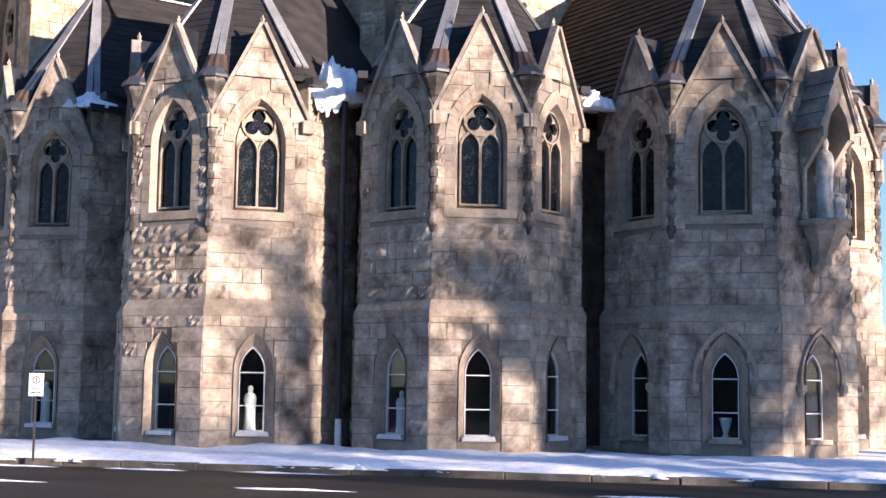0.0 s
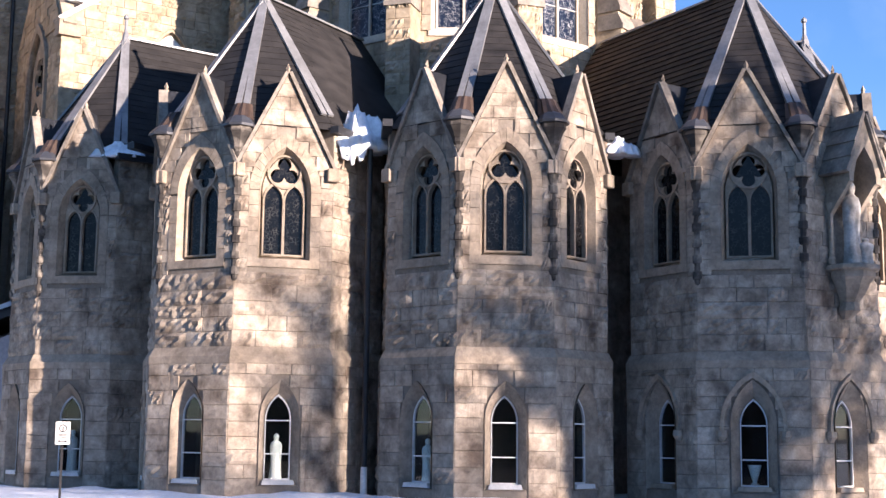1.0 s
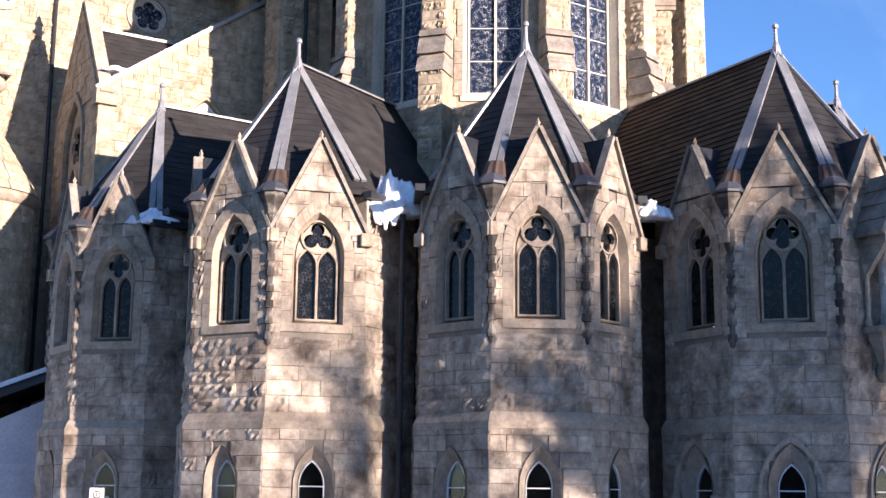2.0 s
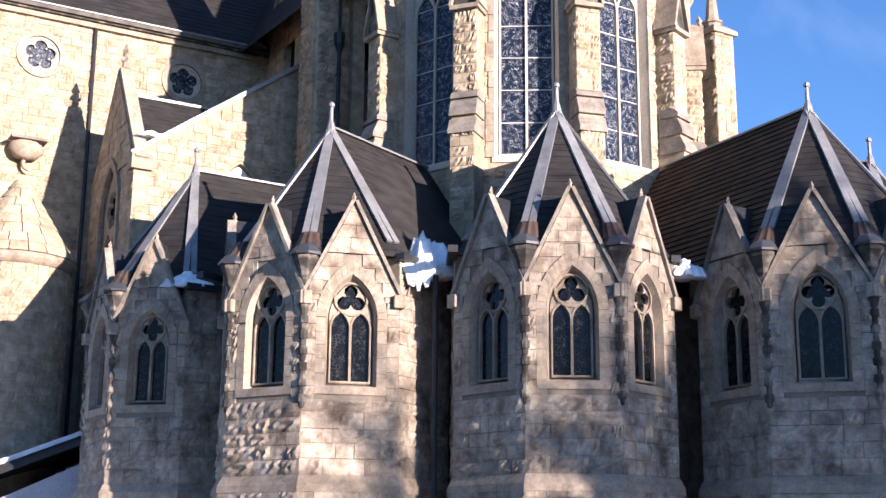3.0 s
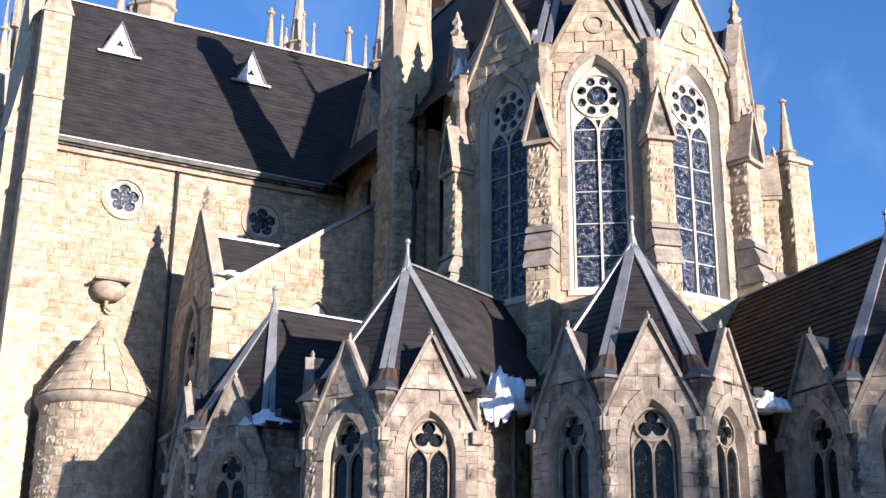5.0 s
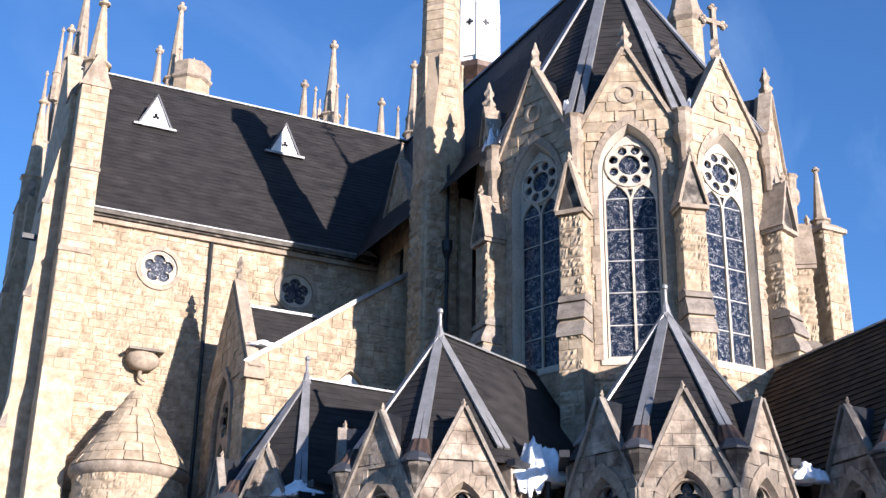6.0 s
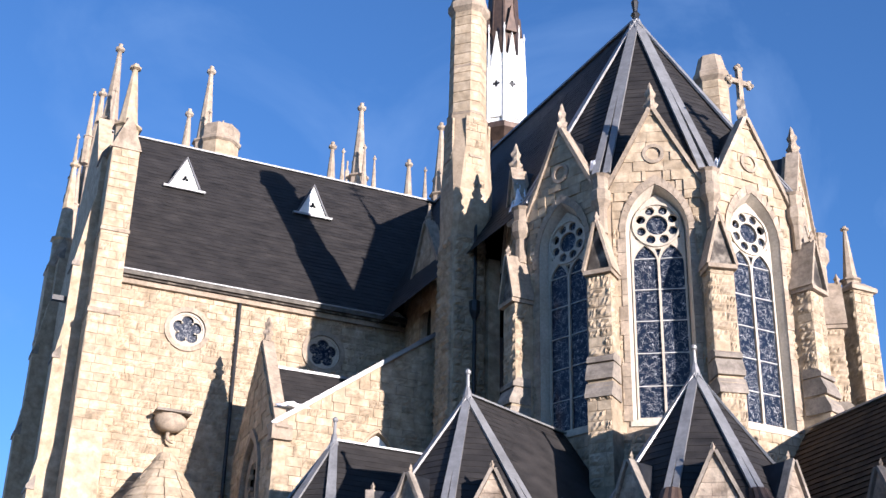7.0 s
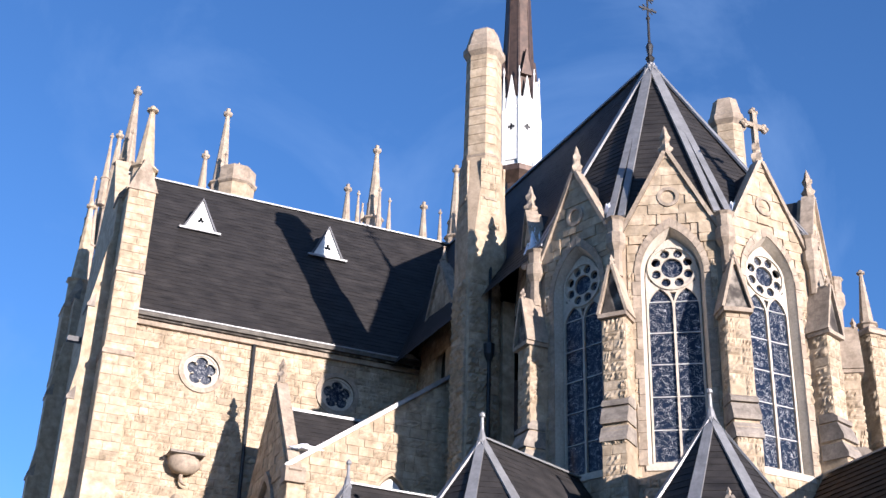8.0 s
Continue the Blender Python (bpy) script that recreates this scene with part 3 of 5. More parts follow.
    corners = [Vector((rc * math.sin(radians(a)), -rc * math.cos(radians(a)), EAVE)) for a in (-112.5, -67.5, -22.5, 22.5, 67.5, 112.5)]
    tip = Vector((lean * math.cos(radians(theta)), lean * math.sin(radians(theta)), apex))
    rz = apex if ridge_z is None else ridge_z
    bm = bmesh.new()
    t = bm.verts.new(tip)
    vs = [bm.verts.new(c) for c in corners]
    for a, b in zip(vs[1:], vs[2:5]):
        bm.faces.new((a, b, t))
    tb = bm.verts.new((0, back, rz))
    lb, rb = bm.verts.new((-r, back, EAVE)), bm.verts.new((r, back, EAVE))
    bm.faces.new((vs[1], t, tb, lb))
    bm.faces.new((vs[4], rb, tb, t))
    roof = part("roof", bm, ridge_mat, base, "steep roof with lead hips")
    for c in corners[1:5]:
        for off in (-0.11, 0.11):
            bm = bmesh.new()
            d = Vector((-c.y, c.x, 0)).normalized() * off
            beam(bm, c + (tip - c) * 0.10 + d, tip + d * 0.25 - Vector((0, 0, 0.05)), 0.17, 0.06, up=Vector((c.x, c.y, 2.2)).normalized(), lift=0.03)
            part("hip_flashing", bm, LEAD, roof, "pale lead hip flashing")
    part("ridge_flashing", beam(bmesh.new(), tip, (0, back, rz), 0.2, 0.06, lift=0.03), LEAD, roof, "pale lead ridge cap")
    bm = bmesh.new()
    hull(bm, [ring(rad, apex + z, 8, tip.x, tip.y) for rad, z in ((0.16, -0.15), (0.11, 0.1), (0.06, 0.25), (0.05, 0.62), (0.09, 0.66), (0.09, 0.74), (0.03, 0.8))])
    part("finial", bm, LEAD, roof, "lead roof finial")
    return base, roof, tip



# centre, turn and half width of each chapel
PLACE = {"side": (-7.336, 39.886, 57.4, 2.713), "left": (-2.492, 35.582, 32.6, 2.958), "middle": (3.559, 33.983, -0.5, 2.82), "large": (10.542, 34.105, -27.4, 3.107), "behind": (13.6, 38.1, -66, 2.7)}
ch0 = chapel(*PLACE["side"], (-45, 0, 45), (90,), 4.5, "limestone side chapel with slate roof and pointed windows", apex=13.58)
ch1 = chapel(*PLACE["left"], (-45, 0, 45), (-90, 90), 4.6, "limestone radiating chapel with slate roof and pointed gables", rough_faces=(0,), trefoil=(45,), apex=13.62, lean=-0.26)
ch2 = chapel(*PLACE["middle"], (-45, 0, 45), (-90, 90), 5.2, "limestone radiating chapel with slate roof and steep gables", trefoil=(0,), apex=13.7)
ch3 = chapel(*PLACE["large"], (-90, -45, 0, 45, 90), (), 8.0, "large limestone chapel with brown shingled roof and statue niche", hood=True, no_window=(0,), apex=13.86)
ch4 = chapel(*PLACE["behind"], (-45, 0, 45), (-90, 90), 3.0, "limestone radiating chapel with slate roof behind the large one", apex=13.6)

# wall of the ambulatory between and behind the chapels
bm = bmesh.new()
hull(bm, [[(-9.5, 46.0, -0.3), (-6.0, 42.2, -0.3), (-2.2, 36.9, -0.3), (0.6, 36.0, -0.3), (6.6, 36.2, -0.3), (9.0, 37.6, -0.3), (9.5, 43.0, -0.3), (0.0, 48.0, -0.3)],
          [(-9.5, 46.0, 9.0), (-6.0, 42.2, 9.0), (-2.2, 36.9, 9.0), (0.6, 36.0, 9.0), (6.6, 36.2, 9.0), (9.0, 37.6, 9.0), (9.5, 43.0, 9.0), (0.0, 48.0, 9.0)]])
amb = tagged(link("ambulatory", bm, STONE), "shaded limestone ambulatory wall between the chapels", "building wall", kind="structure")

PALE = material("pale_tracery_stone", [(0.40, 0.355, 0.29), (0.50, 0.45, 0.375)], 1.5, 0.8, 0.2, 12.0, vary=0.05, stain=0.2)
# ---------------- apse ----------------
AC = (3.46, 43.67)
AR = 5.33
A_EAVE, A_TIP, A_KNEE, A_APEX = 22.0, 24.6, 21.2, 32.0
apse = empty("apse", pose(AC[0], AC[1], 0, 0, 0, 32), "tall decagonal limestone apse with traceried windows and slate roof", "apse")
AS = 2 * AR * math.tan(math.pi / 10)
for a in (-144, -108, -72, -36, 0, 36, 72, 108):
    m = pose(0, 0, 0, 0, 0, a) @ Matrix.Translation((0, -AR, 0))
    if a in (-144, 108):
        continue
    h = AS / 2
    wz0, wzs, ww = 13.85, 20.08, 1.72
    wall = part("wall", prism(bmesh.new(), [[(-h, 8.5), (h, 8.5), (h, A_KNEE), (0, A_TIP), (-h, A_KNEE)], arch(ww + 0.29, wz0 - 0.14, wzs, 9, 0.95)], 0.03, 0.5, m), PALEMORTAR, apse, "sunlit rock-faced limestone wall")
    tracery_window(apse, m, ww, wz0, wzs, 0.95, glass=APSEGLASS, bars=5, rose=True, lancet=19.05, frame_mat=PALE, depth=0.42)

    def aspans(za, zb):
        e = h - 0.3
        if zb > A_KNEE:
            e = h * (A_TIP - zb) / (A_TIP - A_KNEE) - 0.05
        if e < 0.08:
            return []
        sp = [(-e, e)]
        g = max(arch_half(ww + 0.7, wz0 - 0.3, wzs, 0.95, z) for z in (za + 0.02, zb - 0.02))
        return minus(sp, -g, g) if g > 0 else sp

    lay(wall, m, aspans, 11.0, A_KNEE, 0.34, 0.5, rough=0.45, mat=RUBBLE)
    gable_stones(wall, m, h, A_KNEE, A_TIP, RUBBLE, 0.34, 0.5, skip=lambda za, zb: arch_half(ww + 0.66, wz0, wzs, 0.95, za))
    go, gi = arch(ww + 0.72, wzs, wzs, 9, 0.95)[1:], arch(ww + 0.30, wzs, wzs, 9, 0.95)[1:]
    for i in range(len(go) - 1):
        q = [go[i], go[i + 1], gi[i + 1], gi[i]]
        c = Vector((sum(x for x, z in q) / 4, sum(z for x, z in q) / 4))
        part("voussoir", prism(bmesh.new(), [[tuple(c + (Vector(v) - c) * 0.965) for v in q]], -0.035 - random.uniform(0, 0.015), 0.06, m), DRESSED, wall)
    for sd in (-1, 1):
        z = wz0 - 0.14
        while z < wzs - 0.05:
            c = min(random.uniform(0.38, 0.55), wzs - z)
            x0, x1 = ww / 2 + 0.15, ww / 2 + random.choice((0.33, 0.42))
            part("jamb_stone", box(bmesh.new(), min(sd * x0, sd * x1), max(sd * x0, sd * x1), -0.03 - random.uniform(0, 0.015), 0.06, z + 0.006, z + c - 0.006, m), DRESSED, wall)
            z += c
    part("roundel", band(bmesh.new(), circle(0, 22.9, 0.36), circle(0, 22.9, 0.24), -0.07, 0.1, m), DRESSED, wall)
    for sd in (-1, 1):
        part("gable_coping", coping(bmesh.new(), (sd * (h + 0.02), 0.11, A_KNEE), (0, 0.11, A_TIP), m, 0.46, 0.13), DRESSED, apse)
    bm = crocketed_finial(bmesh.new(), m, 0, 0.1, A_TIP, 1.15, 0.17)
    part("gable_finial", bm, DRESSED, apse, "carved stone finial")
    bm = bmesh.new()
    for sd in (-1, 1):
        bm.faces.new([bm.verts.new(m @ Vector(q)) for q in ((sd * h * 0.97, 0.45, A_KNEE + 0.1), (0, 0.45, A_TIP - 0.06), (0, 3.0, A_TIP - 0.06), (sd * h * 0.97, 0.8, A_KNEE + 0.1))])
    bmesh.ops.solidify(bm, geom=bm.faces[:], thickness=0.06)
    part("gable_roof", bm, LEADDARK, apse)
# buttresses on the corners
for a in (-90, -54, -18, 18, 54, 90):
    rc = AR / math.cos(math.pi / 10)
    m = pose(0, 0, 0, 0, 0, a) @ Matrix.Translation((0, -rc, 0))
    bw = 0.39
    bm = bmesh.new()
    prof = [(0.2, 9.0), (-0.80, 9.0), (-0.80, 14.6), (-0.76, 14.6), (-0.55, 15.3), (-0.55, 18.5), (0.2, 18.5)]
    hull(bm, [[m @ Vector((-bw, y, z)) for y, z in prof], [m @ Vector((bw, y, z)) for y, z in prof]])
    but = part("buttress", bm, RUBBLE, apse, "stepped rock-faced stone buttress")
    if abs(a) < 91:
        for mm, hw_ in ((m @ Matrix.Translation((0, -0.56, 0)), bw), (m @ pose(0, 0, 0, 0, 0, 90) @ Matrix.Translation((-0.28, -bw, 0)), 0.27), (m @ pose(0, 0, 0, 0, 0, -90) @ Matrix.Translation((0.28, -bw, 0)), 0.27)):
            lay(but, mm, lambda za, zb, hw_=hw_: [(-hw_, hw_)], 15.65, 18.4, 0.34, 0.45, rough=0.85, mat=RUBBLE, proud=1.1, gap=0.02)
        lay(but, m @ Matrix.Translation((0, -0.81, 0)), lambda za, zb: [(-bw, bw)], 11.5, 14.4, 0.34, 0.45, rough=0.9, mat=RUBBLE, proud=1.1, gap=0.02)
    bm = bmesh.new()
    hull(bm, [[m @ Vector(q) for q in ((-bw, -0.60, 18.5), (bw, -0.60, 18.5), (0, -0.60, 20.1))], [m @ Vector(q) for q in ((-bw, 0.1, 18.5), (bw, 0.1, 18.5), (0, 0.1, 20.1))]])
    part("gablet", bm, SOOT_AND_SHADE, but, "steep dark stone gablet")
    for sd in (-1, 1):
        part("gablet_coping", beam(bmesh.new(), m @ Vector((sd * (bw + 0.05), -0.30, 18.5)), m @ Vector((0, -0.30, 20.2)), 0.84, 0.09, lift=0.04), DRESSED, but)
    part("gablet_base", box(bmesh.new(), -bw - 0.08, bw + 0.08, -0.72, 0.1, 18.38, 18.52, m), DRESSED, but)
    part("gablet_finial", crocketed_finial(bmesh.new(), m, 0, -0.6, 20.1, 0.5, 0.1), DRESSED, but)
    bm = bmesh.new()
    hull(bm, [[m @ Vector(q) for q in ring(rad, z, 8, 0, -0.1)] for rad, z in ((0.2, 20.0), (0.2, 20.9), (0.34, 21.15), (0.34, 21.5), (0.25, 21.6), (0.28, 22.0), (0.36, 22.1))])
    part("corner_shaft", bm, DRESSED, apse)
    for z, y, fall in ((14.25, -0.90, 0.5), (14.85, -0.80, 0.55), (15.45, -0.66, 0.3)):
        prof = [(y, z), (y, z + 0.13), (y + 0.18, z + fall), (0.0, z + fall), (0.0, z)]
        part("weathering", hull(bmesh.new(), [[m @ Vector((sx_ * (bw + 0.05), yy, zz)) for yy, zz in prof] for sx_ in (-1, 1)]), LEADSTONE, but, "sloping weathered stone offset")
# apse and choir roof
rc = AR / math.cos(math.pi / 10) + 0.12
cs = [Vector((rc * math.sin(radians(a)), -rc * math.cos(radians(a)), A_EAVE)) for a in (-90, -54, -18, 18, 54, 90)]
bm = bmesh.new()
t = bm.verts.new((-0.22, 0.3, A_APEX))
vs = [bm.verts.new(c) for c in cs]
TIPA = Vector((-0.22, 0.3, A_APEX))
for (a, ca), (b, cb) in zip(zip(vs, cs), zip(vs[1:], cs[1:])):
    mid = bm.verts.new(((ca + cb) / 2).lerp(TIPA, 0.13))
    bm.faces.new((a, mid, t))
    bm.faces.new((mid, b, t))
tb, lb, rb = bm.verts.new((0, 22, A_APEX)), bm.verts.new((-rc, 22, A_EAVE)), bm.verts.new((rc, 22, A_EAVE))
bm.faces.new((vs[0], t, tb, lb))
bm.faces.new((vs[-1], rb, tb, t))
aroof = part("roof", bm, SLATE, apse, "tall slate roof with pale lead hips")
for c in cs:
    for off in (-0.2, 0.2):
        d = Vector((-c.y, c.x, 0)).normalized() * off
        part("hip_flashing", beam(bmesh.new(), c + (Vector((-0.22, 0.3, A_APEX)) - c) * 0.02 + d, Vector((-0.22, 0.3, A_APEX)) + d * 0.2, 0.24, 0.08, up=Vector((c.x, c.y, 4)).normalized(), lift=0.04), LEAD, aroof)
part("ridge_flashing", beam(bmesh.new(), (-0.22, 0.3, A_APEX), (0, 22, A_APEX), 0.25, 0.1, lift=0.03), LEAD, aroof)
# straight choir walls behind the apse
CH = AR - 0.1
part("wall", box(bmesh.new(), CH - 0.3, CH + 0.3, 1.5, 14, 0, A_EAVE), RUBBLE, apse)

# ---------------- transept ----------------
T_P, T_Q0, T_Q1, T_EAVE, T_RIDGE, T_HALF = 48.5, 6.6, 19.2, 22.4, 32.0, 6.5
transept = empty("transept", pose(*church(T_P, 0), 0, 0, 29), "tall limestone transept with steep slate roof and round windows", "transept")
rounds = [(9.9, 20.4), (15.6, 20.4)]
wall = part("wall", prism(bmesh.new(), [[(T_Q0, -0.3), (T_Q1, -0.3), (T_Q1, T_EAVE), (T_Q0, T_EAVE)]] + [circle(q, z, 0.74, 28) for q, z in rounds], 0.03, 0.6), PALEMORTAR, transept, "sunlit coursed limestone wall")


def tspans(za, zb):
    sp = [(T_Q0, T_Q1)]
    for q, z in rounds:
        d = min(abs(za - z), abs(zb - z)) if not za < z < zb else 0
        if d < 0.9:
            g = math.sqrt(0.81 - d * d)
            sp = minus(sp, q - g, q + g)
    return sp


lay(wall, Matrix(), tspans, 9.0, T_EAVE, 0.31, 0.52, rough=0.6, mat=RUBBLE)
part("end_wall", prism(bmesh.new(), [[(0, -0.3), (2 * T_HALF, -0.3), (2 * T_HALF, T_EAVE), (T_HALF, T_RIDGE + 0.6), (0, T_EAVE)]], 0, 0.6, Matrix.Translation((T_Q0, 0, 0)) @ pose(0, 0, 0, 0, 0, 90)), RUBBLE, transept)
bm = bmesh.new()
prism(bm, [[(-0.35, T_EAVE - 0.05), (T_HALF, T_RIDGE), (2 * T_HALF + 0.35, T_EAVE - 0.05), (T_HALF, T_RIDGE - 0.35)]], -(T_Q0 + 0.45), -(T_Q1 + 12), pose(0, 0, 0, 0, 0, 90))
troof = part("roof", bm, SLATE, transept, "steep dark slate roof")
part("ridge_flashing", beam(bmesh.new(), (T_Q0, T_HALF, T_RIDGE), (T_Q1 + 6, T_HALF, T_RIDGE), 0.22, 0.08, lift=0.04), LEAD, troof)
for q, z in rounds:
    win = part("window", band(bmesh.new(), circle(q, z, 0.93, 28), circle(q, z, 0.73, 28), -0.05, 0.3, Matrix()), DRESSED, transept, "round stone window with cinquefoil tracery")
    part("tracery", prism(bmesh.new(), [circle(q, z, 0.735, 28), foil(q, z, 0.6, 5, math.pi / 2)], 0.08, 0.16), PALE, win)
    part("tracery_ring", band(bmesh.new(), circle(q, z, 0.72, 28), circle(q, z, 0.63, 28), 0.04, 0.1, Matrix()), PALE, win)
    part("pane", prism(bmesh.new(), [circle(q, z, 0.73, 24)], 0.2, 0.22), APSEGLASS, win)

CM = pose(0, 0, 0, 0, 0, 29)       # church frame: x is q, y is p


def pinnacle(parent, q, p, z0, h, r, n=8, mat=None, stem=0.35, label=""):
    """A slender stone spirelet on a short shaft with a knob on its tip."""
    bm = bmesh.new()
    zs = z0 + h * stem
    hull(bm, [ring(a, z, n, q, p, math.pi / n) for a, z in ((r, z0), (r, zs), (r * 1.25, zs + r * 0.15), (r * 1.2, zs + r * 0.35), (r * 0.85, zs + r * 0.4), (r * 0.22, z0 + h * 0.93), (r * 0.5, z0 + h * 0.945), (r * 0.5, z0 + h * 0.965), (r * 0.2, z0 + h * 0.975), (r * 0.24, z0 + h))])
    return part("pinnacle", bm, mat or DRESSED, parent, label)


# ---------------- choir side wall with its gabled bay ----------------
choir = empty("choir", CM, "shaded limestone choir wall with gabled clerestory bay", "choir")
QW = 19.15
mq = Matrix.Translation((QW, 0, 0)) @ pose(0, 0, 0, 0, 0, -90)      # face looking to -q: its x is -p
wall = part("wall", prism(bmesh.new(), [[(-49.0, 0), (-40.2, 0), (-40.2, 22.0), (-43.9, 22.0), (-46.3, 26.2), (-48.7, 22.0), (-49.0, 22.0)], arch(1.1, 17.2, 21.6, 7, 1.1, -46.2)], 0.03, 0.5, mq), RUBBLE, choir)
win = part("window", splay(bmesh.new(), arch(1.2, 17.1, 21.6, 7, 1.1, -46.2), arch(0.9, 17.2, 21.6, 7, 1.1, -46.2), 0.0, 0.35, mq), DRESSED, choir, "pointed clerestory window")
part("pane", prism(bmesh.new(), [arch(0.95, 17.2, 21.6, 7, 1.1, -46.2)], 0.3, 0.32, mq), DARKGLASS, win)
for sd in (-1, 1):
    part("gable_coping", coping(bmesh.new(), (-46.3 + sd * 2.45, 0.1, 21.95), (-46.3, 0.1, 26.2), mq, 0.45, 0.14), DRESSED, choir)
gable_stones(wall, mq @ Matrix.Translation((-46.3, 0, 0)), 2.35, 22.0, 26.1, RUBBLE, 0.34, 0.5)
pinnacle(choir, QW + 0.1, 46.3, 26.0, 1.1, 0.16, 6)
lay(wall, mq, lambda a, b: minus([(-49.0, -41.5)], -46.2 - arch_half(1.5, 17, 21.6, 1.1, (a + b) / 2), -46.2 + arch_half(1.5, 17, 21.6, 1.1, (a + b) / 2)) if arch_half(1.5, 17, 21.6, 1.1, (a + b) / 2) > 0 else [(-49.0, -41.5)], 14.0, 22.0, 0.34, 0.5, rough=0.6, mat=RUBBLE)

# ---------------- stair turrets either side of the choir ----------------


def turret(q, p):
    t = empty("stair_turret", CM @ Matrix.Translation((q, p, 0)), "tall octagonal stone stair turret with capped top", "turret", "turrets beside the choir")
    bm = bmesh.new()
    sq = lambda a, z: [(-a, -a * 0.3, z), (-a * 0.3, -a, z), (a * 0.3, -a, z), (a, -a * 0.3, z), (a, a * 0.3, z), (a * 0.3, a, z), (-a * 0.3, a, z), (-a, a * 0.3, z)]
    sq2 = lambda a, z: [(-a, -a * 0.75, z), (-a * 0.75, -a, z), (a * 0.75, -a, z), (a, -a * 0.75, z), (a, a * 0.75, z), (a * 0.75, a, z), (-a * 0.75, a, z), (-a, a * 0.75, z)]
    hull(bm, [[(x - 0.05, y + 0.2, z) for x, y, z in sq2(0.70, 0.0)], [(x - 0.05, y + 0.2, z) for x, y, z in sq2(0.70, 22.8)], sq2(0.80, 23.6), sq2(0.82, 24.6)])
    base = part("base", bm, RUBBLE, t, "rough square turret base")
    for k in range(4):
        m = Matrix.Translation((-0.05, 0.2, 0)) @ pose(0, 0, 0, 0, 0, 90 * k) @ Matrix.Translation((0, -0.72, 0))
        lay(base, m, lambda a, b: [(-0.6, 0.6)], 10.5, 22.7, 0.32, 0.45, rough=0.9, mat=RUBBLE, proud=1.8, gap=0.02)
        m = pose(0, 0, 0, 0, 0, 90 * k) @ Matrix.Translation((0, -0.81, 0))
        lay(base, m, lambda a, b: [(-0.42, 0.42)], 24.7, 27.8, 0.34, 0.5, rough=0.3, mat=RUBBLE)
    bm = bmesh.new()
    hull(bm, [sq2(0.82, 24.6), sq(0.78, 28.0), sq(0.70, 28.1), sq(0.68, 33.0)])
    shaft = part("shaft", bm, PALEMORTAR, t, "octagonal shaft of squared stone")
    z = 28.12
    while z < 32.8:
        c = min(random.uniform(0.36, 0.5), 32.9 - z)
        w0, w1 = 0.73 - (z - 28.1) * 0.006, 0.73 - (z + c - 28.1) * 0.006
        part("stone", hull(bmesh.new(), [sq(w0 - 0.02, z + 0.006), sq(w0, z + 0.025), sq(w1, z + c - 0.025), sq(w1 - 0.02, z + c - 0.006)]), RUBBLE, shaft)
        z += c
    for z in (26.0, 28.0, 30.2):
        part("offset", (lambda b_: hull(b_, [sq(0.85 - (z - 26) * 0.03, z), sq(0.85 - (z - 26) * 0.03, z + 0.1)]))(bmesh.new()), DRESSED, t)
    bm = bmesh.new()
    hull(bm, [sq(0.68, 32.9), sq(0.84, 33.1), sq(0.84, 33.35), sq(0.76, 33.45), sq(0.55, 34.3), sq(0.42, 34.4)])
    part("cap", bm, DRESSED, t, "pale stone cap")
    return t


turret(18.45, 40.75)
turret(30.4, 40.75)

# ---------------- side chapel between choir and transept ----------------
side = empty("side_chapel", CM, "sunlit stone side chapel with sloping parapet and rose gable", "chapel")
GQ, GP0, GP1 = 12.1, 42.5, 47.9
flyz = lambda q: 15.13 + (q - 12.08) * 0.723
me_ = Matrix.Translation((0, GP0, 0))
wall = part("wall", prism(bmesh.new(), [[(GQ, 0), (QW, 0), (QW, flyz(QW)), (GQ, flyz(GQ))], arch(1.25, 12.4, 14.4, 7, 0.9, 15.95)], 0.03, 0.5, me_), RUBBLE, side, "sunlit coursed stone wall")


def fspans(za, zb):
    q0 = max(GQ, 12.08 + (zb - 15.13) / 0.723 + 0.05)
    g = max(arch_half(1.5, 12.2, 14.4, 0.9, z) for z in (za, zb))
    sp = [(q0, QW)]
    return minus(sp, 15.95 - g, 15.95 + g) if g else sp


lay(wall, me_, fspans, 10.0, 19.6, 0.34, 0.55, rough=0.4, mat=RUBBLE)
part("parapet_coping", beam(bmesh.new(), Vector((GQ - 0.1, GP0 + 0.2, flyz(GQ - 0.1))), Vector((QW + 0.2, GP0 + 0.2, flyz(QW + 0.2))), 0.62, 0.16, lift=0.08), LEAD, side, "sloping pale lead coping")
win = part("window", splay(bmesh.new(), arch(1.4, 12.3, 14.4, 7, 0.9, 15.95), arch(1.1, 12.4, 14.4, 7, 0.9, 15.95), 0.0, 0.35, me_), DRESSED, side, "pointed window with panes painted pale for glare")
# glare on the glass, put in as an opaque pale grey pane
part("pane", prism(bmesh.new(), [arch(1.15, 12.4, 14.4, 7, 0.9, 15.95)], 0.28, 0.3, me_), FRAMEGREY, win)
part("tracery", prism(bmesh.new(), [arch(1.12, 12.4, 14.4, 7, 0.9, 15.95), circle(15.95, 14.4, 0.36, 16), arch(0.42, 12.5, 13.5, 4, 1, 15.65), arch(0.42, 12.5, 13.5, 4, 1, 16.25)], 0.18, 0.26, me_), PAINT, win)
mg = Matrix.Translation((GQ, 0, 0)) @ pose(0, 0, 0, 0, 0, -90)
gc = -(GP0 + GP1) / 2
hw = (GP1 - GP0) / 2 + 0.1
